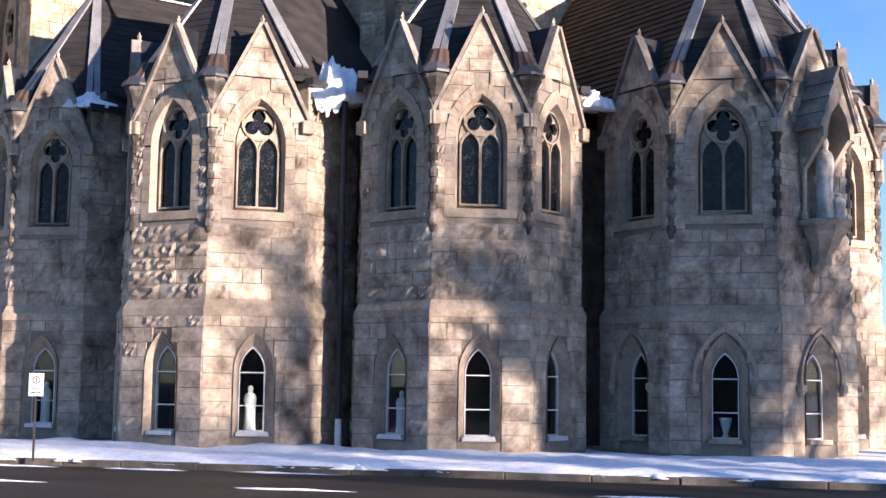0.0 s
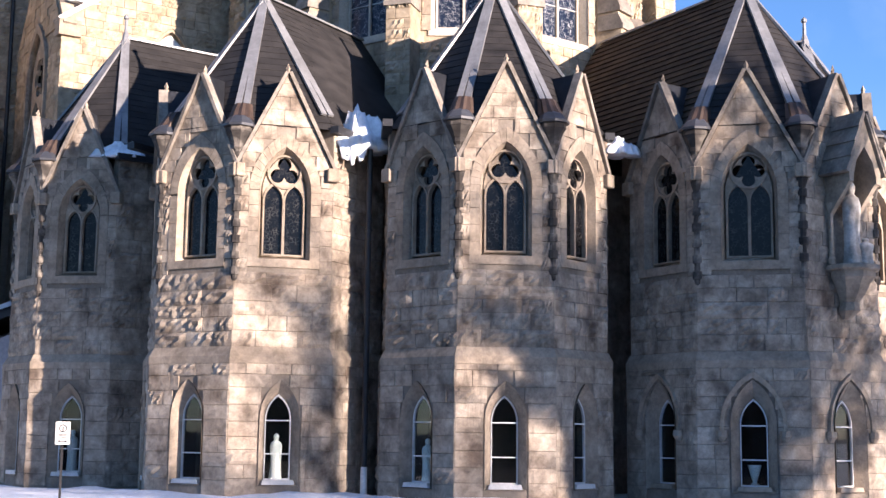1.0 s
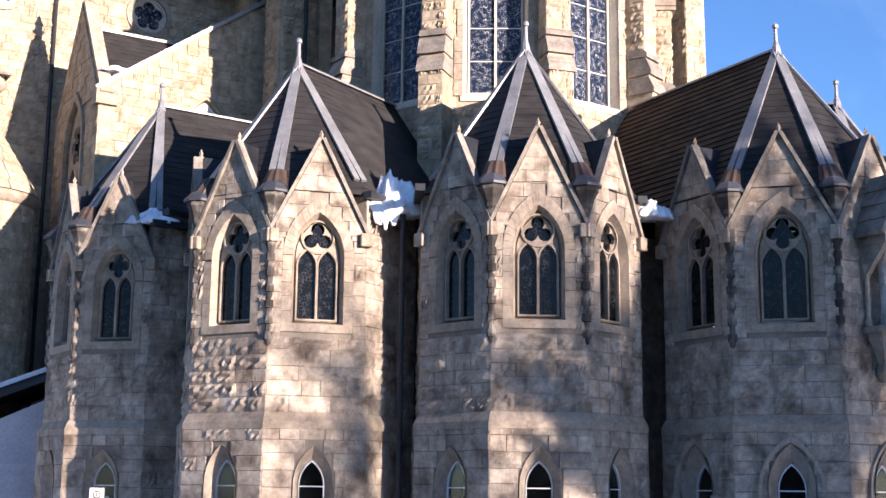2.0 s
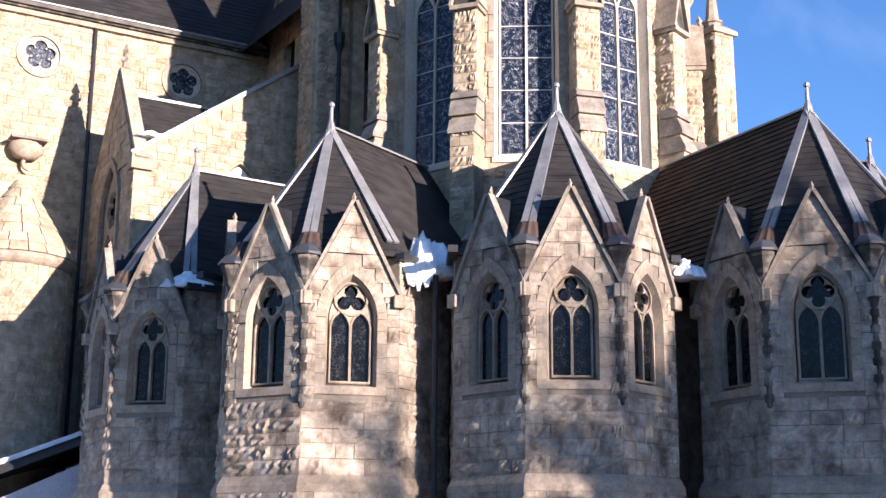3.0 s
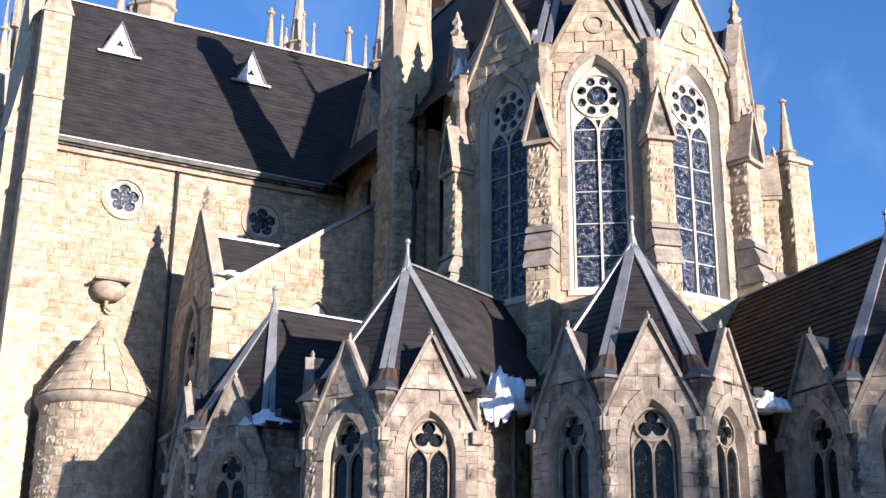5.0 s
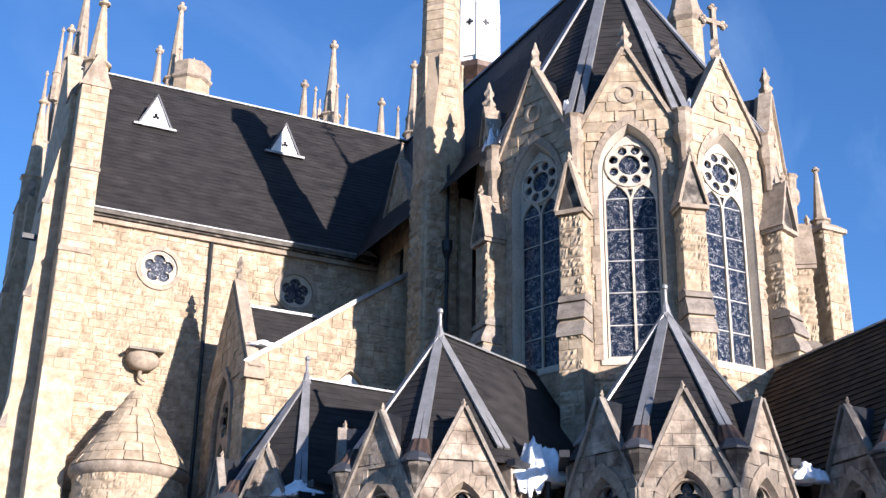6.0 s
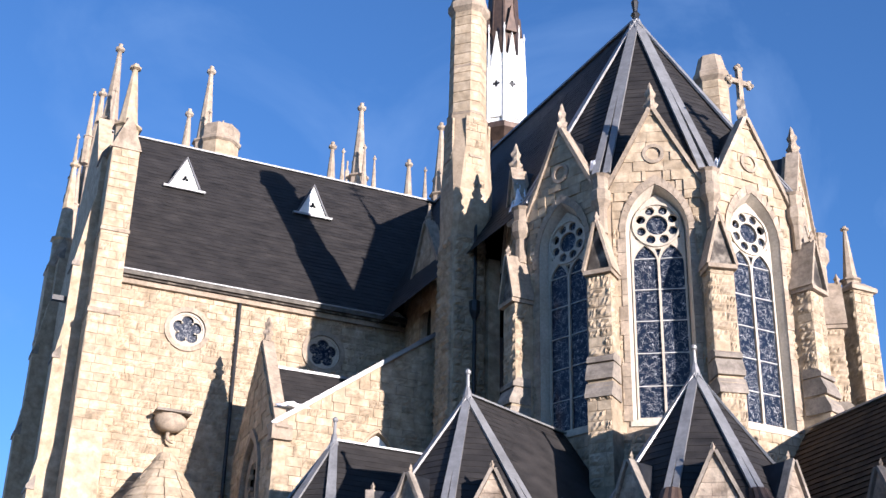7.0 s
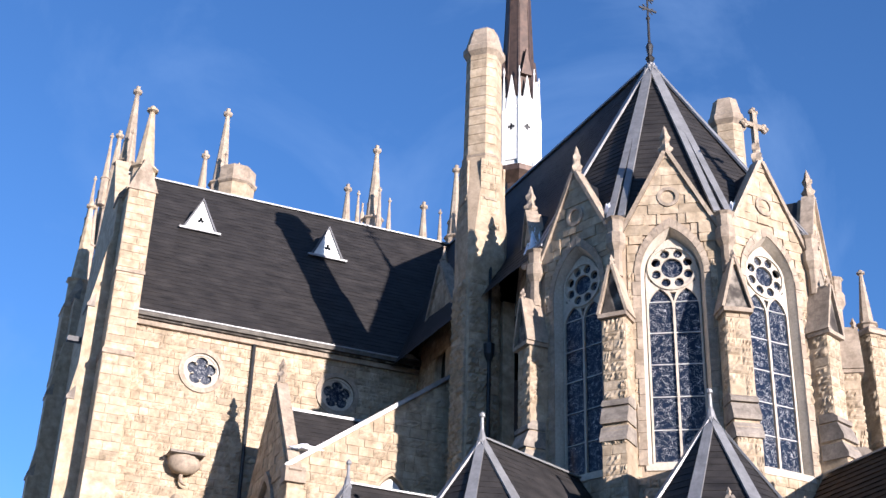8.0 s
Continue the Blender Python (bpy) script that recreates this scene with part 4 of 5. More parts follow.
gw = part("gable_wall", prism(bmesh.new(), [[(-GP1, 0), (-GP0, 0), (-GP0, 15.0), (gc, 19.1), (-GP1, 15.0)], arch(2.1, 10.7, 13.6, 9, 0.95, gc)], 0.0, 0.5, mg), RUBBLE, side, "narrow stone gable")
lay(gw, mg, lambda a, b: minus([(-GP1, -GP0)], gc - 1.28, gc + 1.28) if a < 15.0 else [(-GP1, -GP0)], 11.0, 15.0, 0.32, 0.5, rough=0.5, mat=RUBBLE, y=-0.02)
gable_stones(gw, mg @ Matrix.Translation((gc, -0.03, 0)), (GP1 - GP0) / 2 - 0.05, 15.0, 19.0, RUBBLE, 0.32, 0.5, skip=lambda za, zb: arch_half(2.5, 10.7, 13.6, 0.95, za))
tracery = prism(bmesh.new(), [arch(2.1, 10.7, 13.6, 9, 0.95, gc), foil(gc, 13.8, 0.75, 6), arch(0.8, 10.9, 12.3, 5, 1, gc - 0.48), arch(0.8, 10.9, 12.3, 5, 1, gc + 0.48)], 0.1, 0.22, mg)
win = part("window", band(bmesh.new(), arch(2.5, 10.5, 13.6, 9, 0.95, gc), arch(2.1, 10.7, 13.6, 9, 0.95, gc), -0.12, 0.1, mg), DRESSED, side, "traceried rose window in dark stone")
part("tracery", tracery, DRESSED, win)
part("pane", prism(bmesh.new(), [arch(2.1, 10.7, 13.6, 9, 0.95, gc)], 0.26, 0.28, mg), DARKGLASS, win)
for sd in (-1, 1):
    part("gable_coping", coping(bmesh.new(), (gc + sd * hw, 0.2, 14.95), (gc, 0.2, 19.1), mg, 0.45, 0.14), DRESSED, side)
part("kneeler", box(bmesh.new(), GQ - 0.15, GQ + 0.6, GP0 - 0.15, GP0 + 0.35, 14.6, 15.15), DRESSED, side)
pinnacle(side, GQ + 0.2, -gc, 18.9, 0.7, 0.17, 6)
part("gable_finial", crocketed_finial(bmesh.new(), Matrix(), GQ + 0.2, -gc, 19.35, 0.85, 0.15), DRESSED, side)
bm = bmesh.new()
prism(bm, [[(-GP1, 15.0), (-GP0 - 0.4, 15.0), (gc, 18.2)]], 0.5, 6.5, mg)
sroof = part("roof", bm, SLATE, side, "small slate roof")
part("ridge_flashing", beam(bmesh.new(), (GQ + 0.5, -gc, 18.2), (QW, -gc, 18.2), 0.22, 0.1), LEAD, sroof)

# ---------------- round stair tower with conical stone roof ----------------
cone = empty("round_turret", CM @ Matrix.Translation((9.25, 46.7, 0)), "round rock-faced stone turret with conical stone roof", "turret")
bm = bmesh.new()
hull(bm, [ring(1.92, z, 28) for z in (0, 11.4)])
body = part("body", bm, RUBBLE, cone, "", True)
for k in range(28):
    a = 2 * math.pi * k / 28 + 0.1
    if math.sin(a) < 0.5:
        m = pose(0, 0, 0, 0, 0, math.degrees(a) + 90) @ Matrix.Translation((0, -1.92, 0))
        lay(body, m, lambda za, zb: [(-0.215, 0.215)], 5.0, 11.4, 0.33, 0.44, rough=0.6, mat=RUBBLE)
part("cornice", hull(bmesh.new(), [ring(1.92, 11.35, 28), ring(2.12, 11.55, 28), ring(2.14, 11.72, 28), ring(2.0, 11.8, 28)]), DRESSED, cone, "", True)
for i in range(8):
    z0, z1 = 11.78 + i * 0.37, 11.78 + (i + 1) * 0.37 + 0.03
    r0, r1 = 2.02 * (1 - i / 8.8), 2.02 * (1 - (i + 1) / 8.8) + 0.05
    part("stone_course", hull(bmesh.new(), [ring(r0 - 0.03, z0, 28), ring(r1 - 0.06, z1, 28)]), PALEMORTAR, cone)
    count = max(7, int(2 * math.pi * r0 / 0.62))
    for k in range(count):
        a0, a1 = 2 * math.pi * (k + 0.5 * (i % 2) + 0.03) / count, 2 * math.pi * (k + 0.5 * (i % 2) + 0.97) / count
        if math.sin((a0 + a1) / 2) > 0.45:
            continue
        j = random.uniform(0.0, 0.03)
        arcs = [a0 + (a1 - a0) * u / 3 for u in range(4)]
        bed = lambda rr, zz: [(rr * math.cos(a), rr * math.sin(a), zz) for a in arcs]
        part("stone", hull(bmesh.new(), [bed(r0 - 0.12, z0 + 0.02) + bed(r0 + 0.05 + j, z0 + 0.02)[::-1], bed(r0 - 0.12, z0 + 0.07) + bed(r0 + 0.05 + j, z0 + 0.07)[::-1], bed(r1 - 0.14, z1 - 0.02) + bed(r1 + 0.005 + j, z1 - 0.02)[::-1]]), RUBBLE, cone)


# carved stone basin on the wall above it
bas = empty("gargoyle_corbel", CM @ Matrix.Translation((9.65, T_P, 15.6)), "carved stone corbel projecting from the wall", "corbel")
bm = bmesh.new()
hull(bm, [[(cx_ + rx_ * math.cos(k * math.pi / 6), -0.32 + 0.75 * ry_ * math.sin(k * math.pi / 6), z) for k in range(12)] for cx_, rx_, ry_, z in ((-0.1, 0.16, 0.2, 0.42), (-0.08, 0.42, 0.4, 0.5), (-0.05, 0.62, 0.52, 0.7), (-0.05, 0.66, 0.56, 0.92), (-0.1, 0.58, 0.54, 1.04), (-0.1, 0.7, 0.6, 1.1))])
part("bowl", bm, DRESSED, bas, "", True)
part("slab", box(bmesh.new(), -0.72, 0.62, -0.85, 0.0, 1.1, 1.2), LEADSTONE, bas)
hook = bmesh.new()
hull(hook, [ring(r, z, 8, x, -0.3) for r, z, x in ((0.09, 0.5, -0.12), (0.075, 0.25, -0.13), (0.08, 0.1, -0.08), (0.07, 0.02, 0.05), (0.03, 0.0, 0.12))])
part("hook", hook, DRESSED, bas)

# ---------------- transept: buttresses, cornice, dormers, pipe ----------------


def corner_buttress(q, p, tip):
    b = empty("corner_buttress", CM @ Matrix.Translation((q, p, 0)), "tall stepped stone corner buttress with pinnacle", "buttress", "transept corner buttresses")
    bm = bmesh.new()
    hull(bm, [[(-0.55, -0.95, z) for z in ()] or [(-0.62, -1.25, 0), (0.62, -1.25, 0), (0.62, 0.6, 0), (-0.62, 0.6, 0)], [(-0.62, -1.25, 14.5), (0.62, -1.25, 14.5), (0.62, 0.6, 14.5), (-0.62, 0.6, 14.5)],
              [(-0.58, -0.98, 15.4), (0.58, -0.98, 15.4), (0.58, 0.6, 15.4), (-0.58, 0.6, 15.4)], [(-0.58, -0.98, 20.2), (0.58, -0.98, 20.2), (0.58, 0.6, 20.2), (-0.58, 0.6, 20.2)],
              [(-0.54, -0.88, 20.5), (0.54, -0.88, 20.5), (0.54, 0.6, 20.5), (-0.54, 0.6, 20.5)], [(-0.54, -0.88, 27.4), (0.54, -0.88, 27.4), (0.54, 0.6, 27.4), (-0.54, 0.6, 27.4)]])
    shaft = part("shaft", bm, RUBBLE, b, "pale squared stone buttress")
    lay(shaft, Matrix.Translation((0, -0.90, 0)), lambda a, c: [(-0.53, 0.53)], 20.6, 27.4, 0.38, 0.6, rough=0.1, mat=RUBBLE)
    lay(shaft, Matrix.Translation((0, -1.0, 0)), lambda a, c: [(-0.57, 0.57)], 15.5, 20.2, 0.38, 0.6, rough=0.1, mat=RUBBLE)
    part("weathering", box(bmesh.new(), -0.62, 0.62, -1.04, 0.5, 20.1, 20.3), DRESSED, shaft)
    part("weathering", box(bmesh.new(), -0.58, 0.58, -0.96, 0.5, 23.6, 23.75), DRESSED, shaft)
    bm = bmesh.new()
    hull(bm, [[(-0.62, -0.96, 27.3), (0.62, -0.96, 27.3), (0.0, -0.96, 29.0)], [(-0.62, 0.5, 27.3), (0.62, 0.5, 27.3), (0.0, 0.5, 29.0)]])
    part("gablet", bm, DRESSED, b, "pointed gablet")
    pinnacle(b, 0, -0.2, 27.6, tip - 27.6, 0.5, 8, RUBBLE, 0.22, "octagonal stone spirelet")
    return b


corner_buttress(6.45, 48.55, 31.75)
corner_buttress(5.9, 61.9, 33.6)
for p, lab in ((49.35, 1), (60.5, 2)):
    b = empty("side_buttress", CM @ Matrix.Translation((T_Q0, p, 0)), "stepped stone buttress with sloping offsets", "buttress", "transept side buttresses")
    bm = bmesh.new()
    prof = [(0.3, 0), (-1.8, 0), (-1.8, 13.5), (-1.6, 14.6), (-1.6, 18.6), (-1.4, 20.0), (-1.4, 22.5), (-1.0, 25.2), (-0.9, 25.6), (-0.9, 27.5), (0.3, 29.0)]
    hull(bm, [[(x, -0.5, z) for x, z in prof], [(x, 0.5, z) for x, z in prof]])
    part("shaft", bm, RUBBLE, b)
    for x, z in ((-1.8, 13.4), (-1.6, 18.5), (-1.4, 22.4), (-0.9, 27.4)):
        part("weathering", hull(bmesh.new(), [[(x - 0.06, sy_, z), (x - 0.06, sy_, z + 0.14), (x + 0.25, sy_, z + 0.6), (x + 0.25, sy_, z)] for sy_ in (-0.55, 0.55)]), LEADSTONE, b, "sloping weathered stone offset")
    if lab == 1:
        part("spout", box(bmesh.new(), -1.95, -1.2, -0.12, 0.12, 21.0, 21.2), IRON, b)
# eaves cornice and gutter
part("cornice", box(bmesh.new(), T_Q0 + 0.4, QW, -0.18, 0.1, T_EAVE - 0.55, T_EAVE - 0.25), DRESSED, transept, "moulded stone eaves cornice")
part("gutter", box(bmesh.new(), T_Q0 + 0.4, QW, -0.42, -0.05, T_EAVE - 0.25, T_EAVE - 0.06), CONCRETE, transept, "weathered grey gutter")
part("gutter_lip", box(bmesh.new(), T_Q0 + 0.4, QW, -0.46, -0.36, T_EAVE - 0.08, T_EAVE - 0.03), LEAD, transept)
# dark strip that paints in the shade below the gutter
part("eaves_shadow_mould", box(bmesh.new(), T_Q0 + 0.4, QW, -0.3, 0.0, T_EAVE - 0.34, T_EAVE - 0.27), SOOT_AND_SHADE, transept)
bm = bmesh.new()
hull(bm, [ring(0.075, z, 8, 11.9, -0.1) for z in (0, T_EAVE - 0.5)])
part("downpipe", bm, IRON, transept, "black rainwater pipe")
for q in (9.85, 15.9):
    d = empty("dormer", CM @ Matrix.Translation((q, T_P + 4.5, 28.55)), "small white triangular louvred dormer on slate roof", "dormer", "triangular roof dormers")
    part("front", prism(bmesh.new(), [[(-0.72, 0), (0.72, 0), (0, 1.5)], foil(0, 0.5, 0.17, 3, math.pi / 2)], -0.55, -0.45), PAINT, d)
    part("louvre", prism(bmesh.new(), [[(-0.5, 0.1), (0.5, 0.1), (0, 1.1)]], -0.43, -0.40), DARKGLASS, d)
    bm = bmesh.new()
    for sd in (-1, 1):
        hull(bm, [[(sd * 0.82, -0.62, -0.06), (0, -0.62, 1.62), (0, -0.62, 1.5), (sd * 0.72, -0.62, -0.06)], [(sd * 0.82, 1.2, -0.06), (0, 1.2, 1.62), (0, 1.2, 1.5), (sd * 0.72, 1.2, -0.06)]])
    part("roof", bm, LEADDARK, d)
    part("sill", box(bmesh.new(), -0.95, 0.95, -0.7, 0.1, -0.1, 0.0), LEAD, d)
# stone stack behind the ridge
st = empty("stone_chimney", CM @ Matrix.Translation((12.3, 57.5, 0)), "squat octagonal stone chimney behind the ridge", "chimney")
part("shaft", hull(bmesh.new(), [ring(0.98, z, 8, 0, 0, math.pi / 8) for z in (26, 33.9)]), RUBBLE, st)
part("cap", hull(bmesh.new(), [ring(r, z, 8, 0, 0, math.pi / 8) for r, z in ((1.0, 33.8), (1.1, 33.9), (1.1, 34.02), (1.0, 34.1), (1.0, 34.7), (0.9, 34.85))]), DRESSED, st)

# ---------------- west towers seen over the roofs ----------------


def west_tower(q0, label):
    t = empty("bell_tower", CM @ Matrix.Translation((q0, 88, 0)), label, "tower", "west towers")
    w = 7.4
    part("wall", box(bmesh.new(), 0, w, 0, w, 0, 49.0), RUBBLE, t)
    part("parapet", box(bmesh.new(), -0.2, w + 0.2, -0.2, w + 0.2, 49.0, 49.7), DRESSED, t)
    for x in (0.1, w - 0.1):
        for y in (0.1, w - 0.1):
            pinnacle(t, x, y, 47.5, 10.5, 0.72, 8, DRESSED, 0.32, "tall pale stone pinnacle")
            for dx, dy in ((-1.35, 0), (1.35, 0), (0, -1.35), (0, 1.35)):
                pinnacle(t, x + dx, y + dy, 47.2, 6.2, 0.3, 6, DRESSED, 0.35)
    for y in (0.4, w - 0.4):
        for k, (dx, z) in enumerate(((-0.75, 52.5), (-1.5, 48.5))):
            pinnacle(t, dx, y, 25, z - 25, 0.36, 6, DRESSED, 0.8)
    return t


west_tower(10.3, "distant stone bell tower crowned with pale pinnacles")
west_tower(30.2, "distant stone bell tower crowned with pale pinnacles")

# ---------------- fleche on the choir ridge ----------------
fl = empty("fleche", CM @ Matrix.Translation((24.75, 50.4, 0)), "white painted belfry with brown metal spire", "spire")
part("base", hull(bmesh.new(), [ring(r, z, 8, 0, 0, math.pi / 8) for r, z in ((0.75, 30), (0.75, 33.4), (1.2, 33.9), (1.2, 34.2))]), COPPER, fl)
part("belfry", hull(bmesh.new(), [ring(1.06, z, 8, 0, 0, math.pi / 8) for z in (34.2, 38.2)]), PAINT, fl, "white painted timber belfry")
for k in range(8):
    m = pose(0, 0, 0, 0, 0, 45 * k) @ Matrix.Translation((0, -1.0, 0))
    part("louvre_panel", prism(bmesh.new(), [[(-0.34, 34.5), (0.34, 34.5), (0.34, 37.2), (0, 39.5), (-0.34, 37.2)], foil(0, 36.4, 0.2, 4)], -0.06, 0.06, m), PAINT, fl, "white gabled panel with quatrefoil")
    part("quatrefoil", prism(bmesh.new(), [circle(0, 36.4, 0.21, 12)], 0.0, 0.03, m), IRON, fl)
    a = radians(45 * k + 22.5)
    pinnacle(fl, 1.08 * math.sin(a), -1.08 * math.cos(a), 34.2, 5.8, 0.11, 6, PAINT, 0.55)
part("spire", hull(bmesh.new(), [ring(r, z, 8, 0, 0, math.pi / 8) for r, z in ((0.88, 38.0), (0.8, 40.5), (0.62, 46), (0.04, 58))]), COPPER, fl, "brown seamed metal spire")
for k in range(8):
    a = radians(45 * k + 22.5)
    part("spire_rib", beam(bmesh.new(), (0.88 * math.sin(a), -0.88 * math.cos(a), 38.0), (0.04 * math.sin(a), -0.04 * math.cos(a), 58), 0.1, 0.1, up=Vector((math.sin(a), -math.cos(a), 0.05))), COPPER, fl)
    m = pose(0, 0, 0, 0, 0, 45 * k) @ Matrix.Translation((0, -0.8, 0))
    if k % 2 == 0:
        part("lucarne", hull(bmesh.new(), [[m @ Vector(v) for v in ((-0.3, -0.2, 39.6), (0.3, -0.2, 39.6), (0, -0.2, 41.2))], [m @ Vector(v) for v in ((-0.3, 0.3, 39.6), (0.3, 0.3, 39.6), (0, 0.3, 41.2))]]), COPPER, fl)

# ---------------- apse roof cross and stone cross ----------------
va = Matrix.Translation((-0.22, 0.3, 0))
bm = bmesh.new()
hull(bm, [[va @ Vector(q) for q in ring(r, A_APEX + z, 8)] for r, z in ((0.2, -0.2), (0.12, 0.15), (0.2, 0.3), (0.09, 0.45), (0.16, 0.9), (0.09, 1.05), (0.06, 1.1), (0.05, 2.2), (0.1, 2.3), (0.04, 2.4), (0.035, 4.0))])
fin = part("roof_cross", bm, IRON, apse, "wrought metal cross on a knopped stem")
for z, w in ((2.75, 0.42), (3.3, 0.3)):
    part("arm", box(bmesh.new(), -w - 0.22, w - 0.22, 0.27, 0.33, A_APEX + z - 0.04, A_APEX + z + 0.04), IRON, fin)
    for k in range(6):
        a = k * math.pi / 3 + 0.4
        part("scroll", beam(bmesh.new(), (-0.22 + 0.08 * math.cos(a), 0.3, A_APEX + z + 0.08 * math.sin(a)), (-0.22 + 0.3 * math.cos(a), 0.3, A_APEX + z + 0.3 * math.sin(a)), 0.035, 0.035, up=Vector((0, 1, 0.01))), IRON, fin)
mc = pose(0, 0, 0, 0, 0, 0) @ Matrix.Translation((0, -AR + 0.1, A_TIP))
bm = bmesh.new()
box(bm, -0.09, 0.09, -0.08, 0.08, 0.8, 2.1, mc)
for cx_, cz_ in ((-0.42, 1.535), (0.42, 1.535), (0, 2.1)):
    for dx, dz in ((0, 0.1), (0.1, 0), (-0.1, 0), (0, -0.1)):
        hull(bm, [[mc @ Vector((cx_ + dx + f * math.cos(k * math.pi / 3), y, cz_ + dz + f * math.sin(k * math.pi / 3))) for k in range(6)] for y, f in ((-0.09, 0.05), (-0.04, 0.09), (0.04, 0.09), (0.09, 0.05))])
crocketed_finial(bm, mc, 0, 0, 0.15, 0.8, 0.17)
cr = part("stone_cross", bm, DRESSED, apse, "stone gable cross with budded ends")
part("arm", box(bmesh.new(), -0.42, 0.42, -0.07, 0.07, 1.45, 1.62, mc), DRESSED, cr)
# pinnacle and wall of the far side of the apse
far = empty("side_buttress", CM @ Matrix.Translation((31.0, 34.1, 0)), "stone buttress with octagonal pinnacle beside the apse", "buttress")
part("shaft", hull(bmesh.new(), [[(-0.5, -0.5, 0), (0.6, -0.5, 0), (0.6, 0.6, 0), (-0.5, 0.6, 0)], [(-0.5, -0.5, 20.6), (0.4, -0.5, 20.6), (0.4, 0.6, 20.6), (-0.5, 0.6, 20.6)]]), RUBBLE, far)
fshaft = [o for o in far.children if o.name.startswith("shaft")][0]
for turn_, half_, out_ in ((0, 0.45, 0.52), (-90, 0.5, 0.5), (90, 0.5, 0.42)):
    lay(fshaft, pose(0, 0, 0, 0, 0, turn_) @ Matrix.Translation((-0.05 if turn_ == 0 else 0, -out_, 0)), lambda a, b, half_=half_: [(-half_, half_)], 12.0, 20.5, 0.36, 0.55, rough=0.6, mat=RUBBLE, proud=1.3, gap=0.02)
part("weathering", hull(bmesh.new(), [[(-0.62, -0.64, 20.4), (0.52, -0.64, 20.4), (0.52, 0.66, 20.4), (-0.62, 0.66, 20.4)], [(-0.62, -0.64, 20.55), (0.52, -0.64, 20.55), (0.52, 0.66, 20.55), (-0.62, 0.66, 20.55)], [(-0.35, -0.35, 20.8), (0.25, -0.35, 20.8), (0.25, 0.4, 20.8), (-0.35, 0.4, 20.8)]]), DRESSED, far)
pinnacle(far, -0.1, 0, 20.6, 2.6, 0.32, 8, DRESSED, 0.12)


# ---------------- roof slates ----------------
def slates(parent, a, b, c, d, step=0.24, wide=0.3, mat=None, name="slate_covering", lift=0.006, thick=0.008, skip=0.0):
    """Overlapping courses of slates over a roof plane: a-b is the eaves, d-c the ridge."""
    a, b, c, d = (Vector(v) for v in (a, b, c, d))
    up = ((d + c) / 2 - (a + b) / 2)
    n = max(2, int(up.length / step))
    nor = (b - a).cross(up).normalized()
    if nor.z < 0:
        nor = -nor
    verts, polys = [], []
    for i in range(n):
        t0, t1 = i / n, (i + 1) / n
        l0, r0, l1, r1 = a.lerp(d, t0), b.lerp(c, t0), a.lerp(d, t1), b.lerp(c, t1)
        w = (r0 - l0).length
        k = max(1, int(w / wide))
        off = (i % 2) * 0.5 / k
        cuts = [0.0] + [min(1.0, max(0.0, (j + random.uniform(-0.06, 0.06)) / k + off)) for j in range(0 if off else 1, k)] + [1.0]
        for u, v in zip(cuts, cuts[1:]):
            if v - u < 1e-4:
                continue
            e = nor * (lift + thick + random.uniform(-0.004, 0.008))
            f = nor * lift * 0.6
            g = (v - u) * 0.008
            p0, p1, p2, p3 = l0.lerp(r0, u + g), l0.lerp(r0, v - g), l1.lerp(r1, v - g), l1.lerp(r1, u + g)
            s_ = len(verts)
            verts += [p0 + e, p1 + e, p2 + f, p3 + f, p0, p1]
            polys += [(s_, s_ + 1, s_ + 2, s_ + 3), (s_ + 4, s_ + 5, s_ + 1, s_)]
    me = bpy.data.meshes.new(name)
    me.from_pydata([tuple(v) for v in verts], [], polys)
    me.materials.append(mat or SLATE)
    ob = new(name, me)
    ob.parent = parent
    return tagged(ob, kind="stuff")


def chapel_slates(roof, r, back, t, mats):
    rc = r / math.cos(math.pi / 8)
    cs_ = [Vector((rc * math.sin(radians(a)), -rc * math.cos(radians(a)), EAVE)) for a in (-67.5, -22.5, 22.5, 67.5)]
    for a, b in zip(cs_, cs_[1:]):
        slates(roof, a, b, t, t, mat=mats[0])
    th = 0.03 if mats[1] is BROWN else 0.008
    slates(roof, (-r, back, EAVE), cs_[0], t, (0, back, t.z), mat=mats[1], thick=th)
    slates(roof, cs_[3], (r, back, EAVE), (0, back, t.z), t, mat=mats[1], thick=th)


for (base_, roof_, tip_), key, bk, mt in ((ch0, "side", 4.5, (SLATE, SLATE)), (ch1, "left", 4.6, (SLATE, SLATE)), (ch2, "middle", 5.2, (SLATE, SLATE)), (ch3, "large", 8.0, (SLATE, BROWN)), (ch4, "behind", 3.0, (SLATE, SLATE))):
    chapel_slates(roof_, PLACE[key][3], bk, tip_, mt)
tipa = Vector((-0.22, 0.3, A_APEX))
for a, b in zip(cs, cs[1:]):
    slates(aroof, a.lerp(tipa, 0.14), b.lerp(tipa, 0.14), tipa, tipa, 0.3, 0.38)
slates(aroof, (-rc, 14, A_EAVE), cs[0], tipa, (0, 14, A_APEX), 0.3, 0.38)
slates(troof, (T_Q0 + 0.45, -0.35, T_EAVE - 0.05), (T_Q1 + 4, -0.35, T_EAVE - 0.05), (T_Q1 + 4, T_HALF, T_RIDGE), (T_Q0 + 0.45, T_HALF, T_RIDGE), 0.3, 0.4)
slates(sroof, (GQ + 0.5, GP0 + 0.4, 15.0), (QW, GP0 + 0.4, 15.0), (QW, -gc, 18.2), (GQ + 0.5, -gc, 18.2))


# ---------------- statue with niche on the large chapel ----------------
def figure(h, broad=0.26):
    """A robed standing figure as one plain lathe-like shape."""
    bm = bmesh.new()
